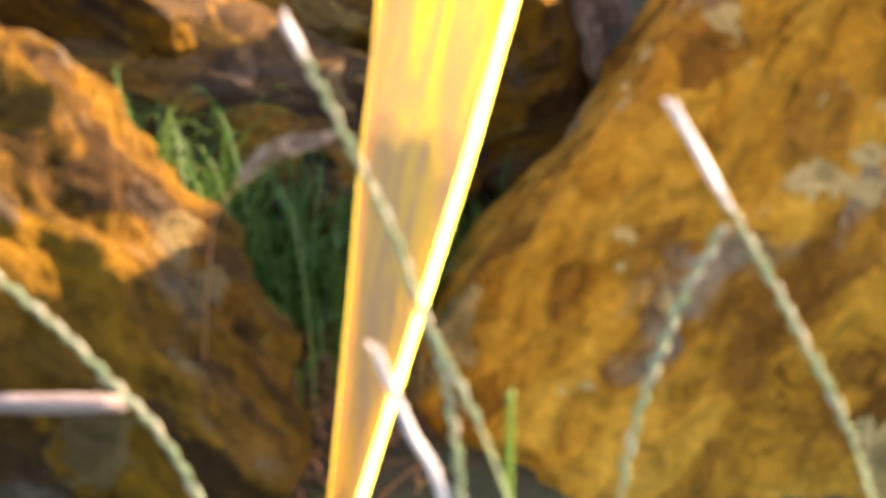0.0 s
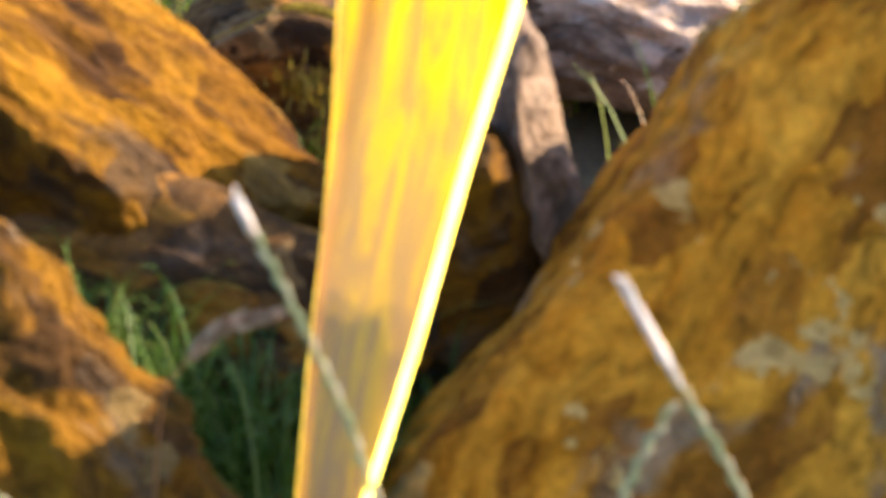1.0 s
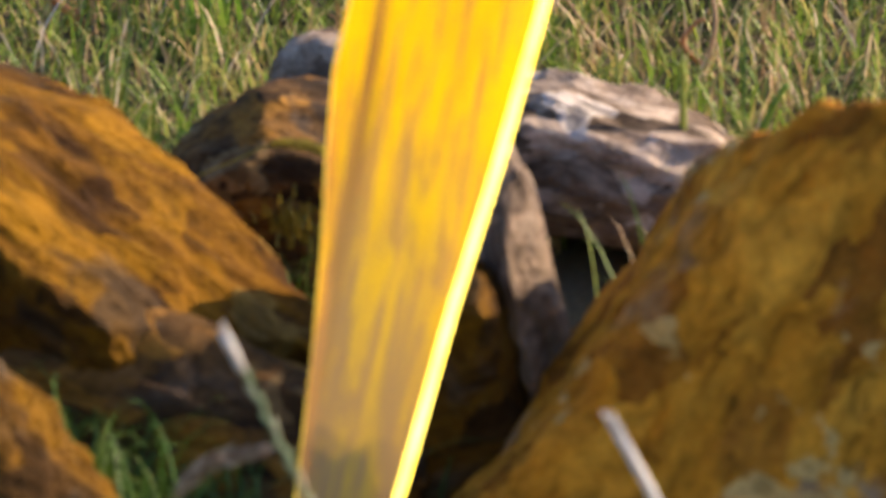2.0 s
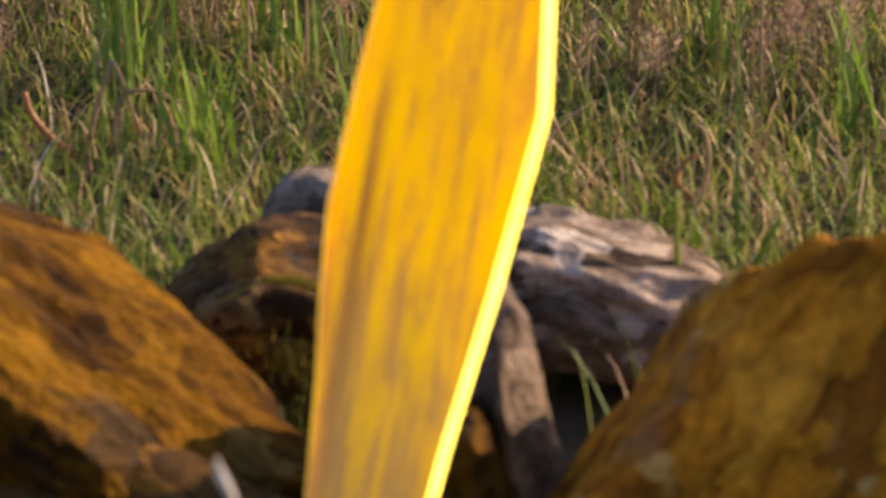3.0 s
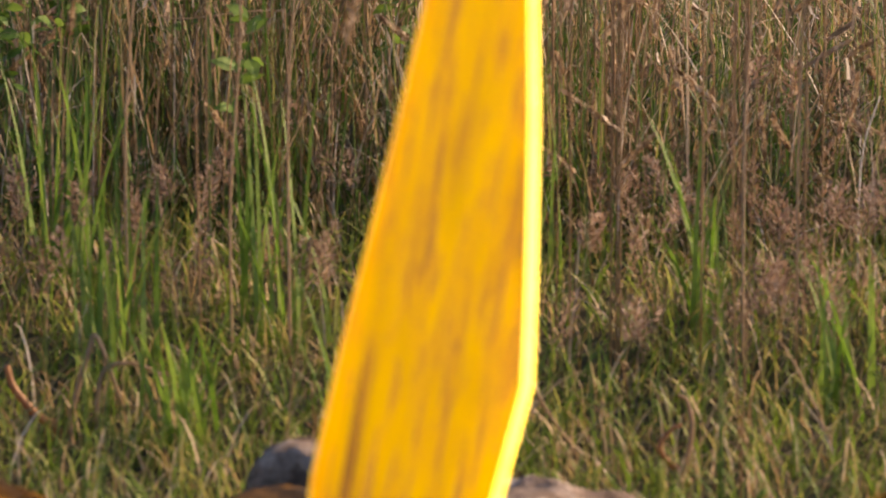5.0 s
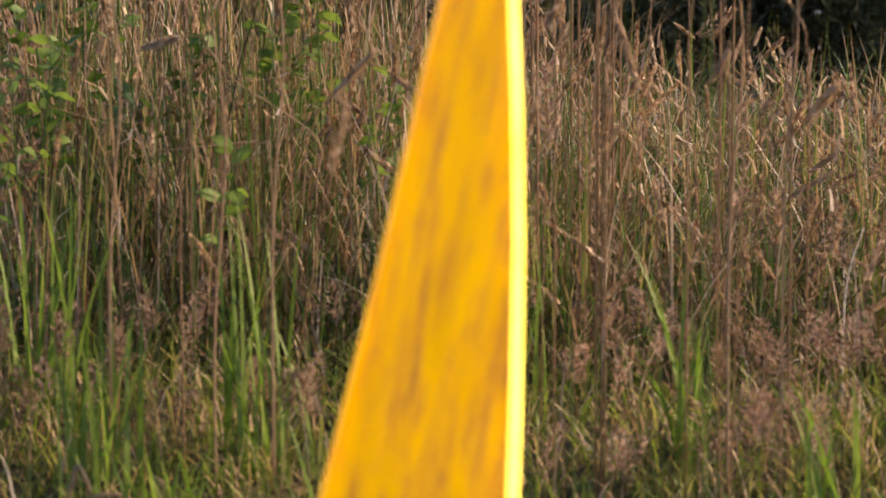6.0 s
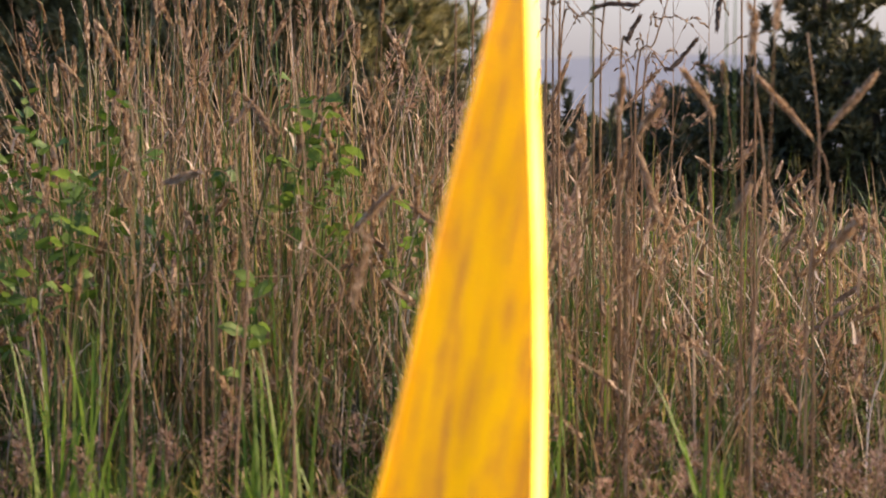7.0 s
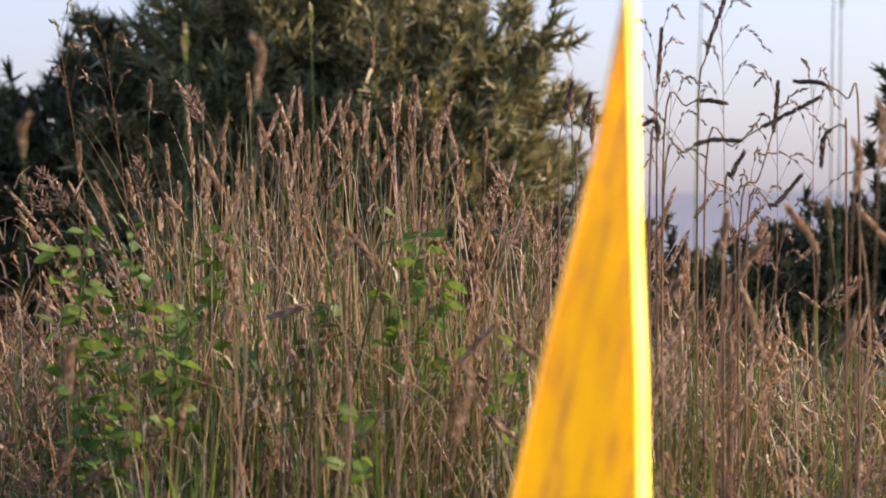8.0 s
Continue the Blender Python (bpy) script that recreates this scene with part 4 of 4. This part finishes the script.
dry_stick()
bent_stem()
moss_tuft()
green_tufts()


def single_stem(label, points, material, thick, foot=0.0, head=None):
    """One stem through the points; it starts in the ground below the first one."""
    x, y, z = points[0]
    base = Vector((x + foot, y, rise(x + foot, y) - 0.01))
    holder = thing("grass_stalk", base, label, "grass stalk", "loose stems in the grass")
    start = [Vector((0, 0, 0))] if z - base.z > 0.03 else []
    line = smooth_line(start + [Vector(p) - base for p in points], 6)
    v, f = tube(line, [thick * (1 - 0.5 * i / len(line)) for i in range(len(line))], 5)
    mesh("stem", v, f, material, holder, smooth=True)
    if head:
        kind, long, fat, count = head
        v, f = scales(line, 0.0, long, fat, count, random.Random(len(line)), 0.015)
        mesh("seed_head", v, f, kind, holder)


single_stem("bleached broken stalk in the lawn", [(0.727, 5.7, 0.55), (0.727, 5.7, 0.668), (0.735, 5.7, 0.772), (0.762, 5.7, 0.859)], BLEACHED, 0.0022)
single_stem("curled rust brown dry stem in the lawn", [(0.357, 4.75, 0.35), (0.339, 4.75, 0.37), (0.307, 4.75, 0.405), (0.324, 4.75, 0.436), (0.341, 4.75, 0.444)], RUST, 0.006)
single_stem("curled pale dry blade in the lawn", [(0.335, 4.7, 0.36), (0.352, 4.7, 0.44), (0.345, 4.7, 0.49), (0.330, 4.7, 0.50)], HEADS, 0.006)
single_stem("orange dry leaf standing in the lawn", [(-0.64, 4.9, 0.41), (-0.669, 4.9, 0.43), (-0.704, 4.9, 0.472), (-0.716, 4.9, 0.509)], RUST, 0.010)
single_stem("bent straw folded over in the lawn", [(-0.615, 4.9, 0.43), (-0.586, 4.9, 0.531), (-0.572, 4.9, 0.554), (-0.534, 4.9, 0.445)], HEADS, 0.006)
single_stem("arched straw in the lawn", [(-0.573, 4.9, 0.45), (-0.56, 4.9, 0.504), (-0.515, 4.9, 0.513), (-0.471, 4.9, 0.495)], HEADS, 0.005)
single_stem("white bent straw in the lawn", [(0.58, 4.85, 0.40), (0.566, 4.85, 0.43), (0.524, 4.85, 0.519), (0.501, 4.85, 0.555)], TAN, 0.0028)
single_stem("pale straw leaning beside the blade", [(0.179, 4.8, 0.39), (0.134, 4.8, 0.457), (0.108, 4.8, 0.51)], STRAW, 0.004)
single_stem("tall green blade before the pale boulder", [(0.269, 4.05, 0.30), (0.265, 4.05, 0.452), (0.262, 4.05, 0.536)], GREEN, 0.007)
single_stem("short green blade behind the boulder", [(0.379, 4.3, 0.34), (0.406, 4.3, 0.41), (0.425, 4.3, 0.443)], LUSH, 0.007)
single_stem("fallen pale stem across the meadow", [(-0.331, 6.0, 0.95), (-0.36, 6.0, 0.995), (-0.547, 6.0, 0.981), (-0.623, 6.0, 1.024), (-0.763, 6.0, 1.067)], TAN, 0.002)
single_stem("broken pale stem crossing the meadow", [(-0.244, 6.0, 0.9), (-0.244, 6.0, 1.004), (-0.395, 6.0, 1.111), (-0.449, 6.0, 1.176)], TAN, 0.002)
single_stem("leaning pale stem in the meadow", [(-0.699, 6.2, 1.123), (-0.565, 6.2, 1.269), (-0.531, 6.2, 1.324)], TAN, 0.002, -0.1)
single_stem("stalk with an arching pale head", [(-0.42, 5.9, 1.264), (-0.452, 5.9, 1.328), (-0.41, 5.9, 1.339), (-0.367, 5.9, 1.275)], STRAW, 0.0018, 0.0, (HEADS, 0.06, 0.006, 40))
single_stem("stalk with a drooping pale head", [(-0.176, 5.9, 1.05), (-0.176, 5.9, 1.116), (-0.134, 5.9, 1.148), (-0.049, 5.9, 1.095)], STRAW, 0.0018, 0.0, (TAN, 0.07, 0.006, 40))
single_stem("stalk with a curled brown head", [(-0.458, 5.7, 1.10), (-0.445, 5.7, 1.16), (-0.427, 5.7, 1.192), (-0.457, 5.7, 1.208), (-0.54, 5.7, 1.187)], STRAW, 0.0018, 0.0, (TAN, 0.07, 0.007, 60))

single_stem("stalk with a long drooping tan spike", [(0.262, 5.2, 1.113), (0.268, 5.2, 1.225), (0.279, 5.2, 1.264), (0.317, 5.2, 1.15)], STRAW, 0.0020, 0.0, (TAN, 0.11, 0.0055, 70))
single_stem("stalk with a short leaning tan spike", [(0.268, 5.2, 1.154), (0.285, 5.2, 1.277), (0.325, 5.2, 1.334)], STRAW, 0.0020, 0.0, (TAN, 0.07, 0.006, 60))
single_stem("stalk with a thick nodding tan spike", [(0.403, 5.2, 1.113), (0.404, 5.2, 1.225), (0.408, 5.2, 1.31), (0.36, 5.2, 1.385)], STRAW, 0.0020, 0.0, (TAN, 0.09, 0.006, 60))
single_stem("stalk with a long narrow nodding spike", [(0.602, 5.2, 1.132), (0.597, 5.2, 1.197), (0.584, 5.2, 1.256), (0.483, 5.2, 1.374)], STRAW, 0.0020, 0.0, (TAN, 0.13, 0.0045, 70))
single_stem("stalk with a broad leaning brown spike", [(0.574, 5.2, 1.113), (0.576, 5.2, 1.197), (0.584, 5.2, 1.27), (0.676, 5.2, 1.379)], STRAW, 0.0020, 0.0, (TAN, 0.12, 0.0065, 70))
single_stem("stalk with a fluffy leaning brown spike", [(0.574, 5.2, 1.02), (0.588, 5.2, 1.067), (0.649, 5.2, 1.141)], STRAW, 0.0020, 0.0, (TAN, 0.08, 0.009, 60))
single_stem("stalk with an upright tan spike beside the blade", [(0.183, 5.2, 1.197), (0.173, 5.2, 1.239), (0.184, 5.2, 1.267)], STRAW, 0.0020, 0.0, (TAN, 0.05, 0.006, 50))
single_stem("stalk with a tan spike over the hedge", [(0.252, 5.2, 1.225), (0.251, 5.2, 1.3), (0.26, 5.2, 1.374)], STRAW, 0.0020, 0.0, (TAN, 0.07, 0.0055, 60))
single_stem("stalk with a drooping straw spike", [(0.472, 5.2, 1.057), (0.467, 5.2, 1.197), (0.473, 5.2, 1.207), (0.444, 5.2, 1.155)], STRAW, 0.0020, 0.0, (TAN, 0.055, 0.006, 50))
single_stem("stalk with a leaning straw plume", [(-0.433, 5.2, 1.02), (-0.377, 5.2, 1.001), (-0.246, 5.2, 1.067), (-0.116, 5.2, 1.197)], STRAW, 0.0020, 0.0, (TAN, 0.10, 0.006, 60))
for x, y, z in [(0.473, 5.2, 1.393), (0.563, 5.2, 1.449), (-0.554, 5.2, 1.346), (-0.381, 5.2, 1.244), (-0.284, 5.2, 1.393)]:
    single_stem("upright straw stem in the meadow", [(x, y, z - 0.5), (x + 0.02, y, z - 0.2), (x, y, z)], TAN, 0.0028)
single_stem("bright green blade standing before the boulder", [(-0.03, 2.6, 0.02), (-0.028, 2.6, 0.145), (-0.026, 2.6, 0.252)], LUSH, 0.006)

# heads that stand against the sky, their backlit dark put into the colour
single_stem("dry grass stalk with a arching dark head against the sky", [(0.18, 6.0, 1.416), (0.223, 6.0, 1.488), (0.266, 6.0, 1.51), (0.324, 6.0, 1.51)], STRAW, 0.0024, 0.0, (BACKLIT, 0.09, 0.0034, 34))
single_stem("dry grass stalk with a long leaning dark head against the sky", [(0.265, 6.12, 1.461), (0.316, 6.12, 1.501), (0.367, 6.12, 1.534), (0.485, 6.12, 1.596)], STRAW, 0.0024, 0.0, (BACKLIT, 0.13, 0.0034, 34))
single_stem("dry grass stalk with a upright dark head against the sky", [(0.337, 6.24, 1.342), (0.374, 6.24, 1.44), (0.404, 6.24, 1.544), (0.412, 6.24, 1.627)], STRAW, 0.0024, 0.0, (BACKLIT, 0.1, 0.0034, 34))
single_stem("dry grass stalk with a short leaning dark head against the sky", [(0.359, 6.36, 1.356), (0.412, 6.36, 1.386), (0.465, 6.36, 1.444)], STRAW, 0.0024, 0.0, (BACKLIT, 0.09, 0.0034, 34))
single_stem("dry grass stalk with a nodding dark head against the sky", [(0.195, 6.48, 1.53), (0.241, 6.48, 1.59), (0.28, 6.48, 1.601), (0.318, 6.48, 1.596)], STRAW, 0.0024, 0.0, (BACKLIT, 0.06, 0.0034, 34))
single_stem("dry grass stalk with a hooked dark head against the sky", [(0.525, 6.0, 1.455), (0.521, 6.0, 1.534), (0.497, 6.0, 1.531), (0.482, 6.0, 1.51), (0.478, 6.0, 1.466)], STRAW, 0.0024, 0.0, (BACKLIT, 0.075, 0.0034, 34))
single_stem("dry grass stalk with a thin arching head against the sky", [(0.56, 6.12, 1.533), (0.536, 6.12, 1.593), (0.491, 6.12, 1.622), (0.44, 6.12, 1.626)], STRAW, 0.0024, 0.0, (BACKLIT, 0.06, 0.0034, 34))
single_stem("dry grass stalk with a short tan head against the sky", [(0.307, 6.24, 1.364), (0.322, 6.24, 1.447), (0.344, 6.24, 1.488)], STRAW, 0.0024, 0.0, (BACKLIT, 0.06, 0.0034, 34))
single_stem("dry grass stalk with a tall loose dark head against the sky", [(0.259, 6.36, 1.527), (0.275, 6.36, 1.685), (0.297, 6.36, 1.754), (0.316, 6.36, 1.811)], STRAW, 0.0024, 0.0, (BACKLIT, 0.13, 0.0034, 34))
single_stem("dry grass stalk with a slender beaded head against the sky", [(0.18, 6.48, 1.518), (0.182, 6.48, 1.628), (0.19, 6.48, 1.745)], STRAW, 0.0024, 0.0, (BACKLIT, 0.11, 0.0034, 34))
single_stem("dry grass stalk with a curled reddish head against the sky", [(0.154, 6.0, 1.456), (0.17, 6.0, 1.509), (0.164, 6.0, 1.547), (0.143, 6.0, 1.541)], STRAW, 0.0024, 0.0, (BACKLIT, 0.05, 0.0034, 34))
single_stem("thin bare straw leaning against the sky", [(0.32, 6.12, 1.325), (0.277, 6.12, 1.424), (0.195, 6.12, 1.539)], STRAW, 0.0014)
single_stem("dry grass stalk with a upright tan head against the sky", [(-0.019, 6.24, 1.424), (-0.013, 6.24, 1.547), (0.006, 6.24, 1.625)], STRAW, 0.0024, 0.0, (BACKLIT, 0.06, 0.0034, 34))
single_stem("dry grass stalk with a dark upright head against the sky", [(0.015, 6.36, 1.425), (0.021, 6.36, 1.516), (0.043, 6.36, 1.607)], STRAW, 0.0024, 0.0, (BACKLIT, 0.06, 0.0034, 34))
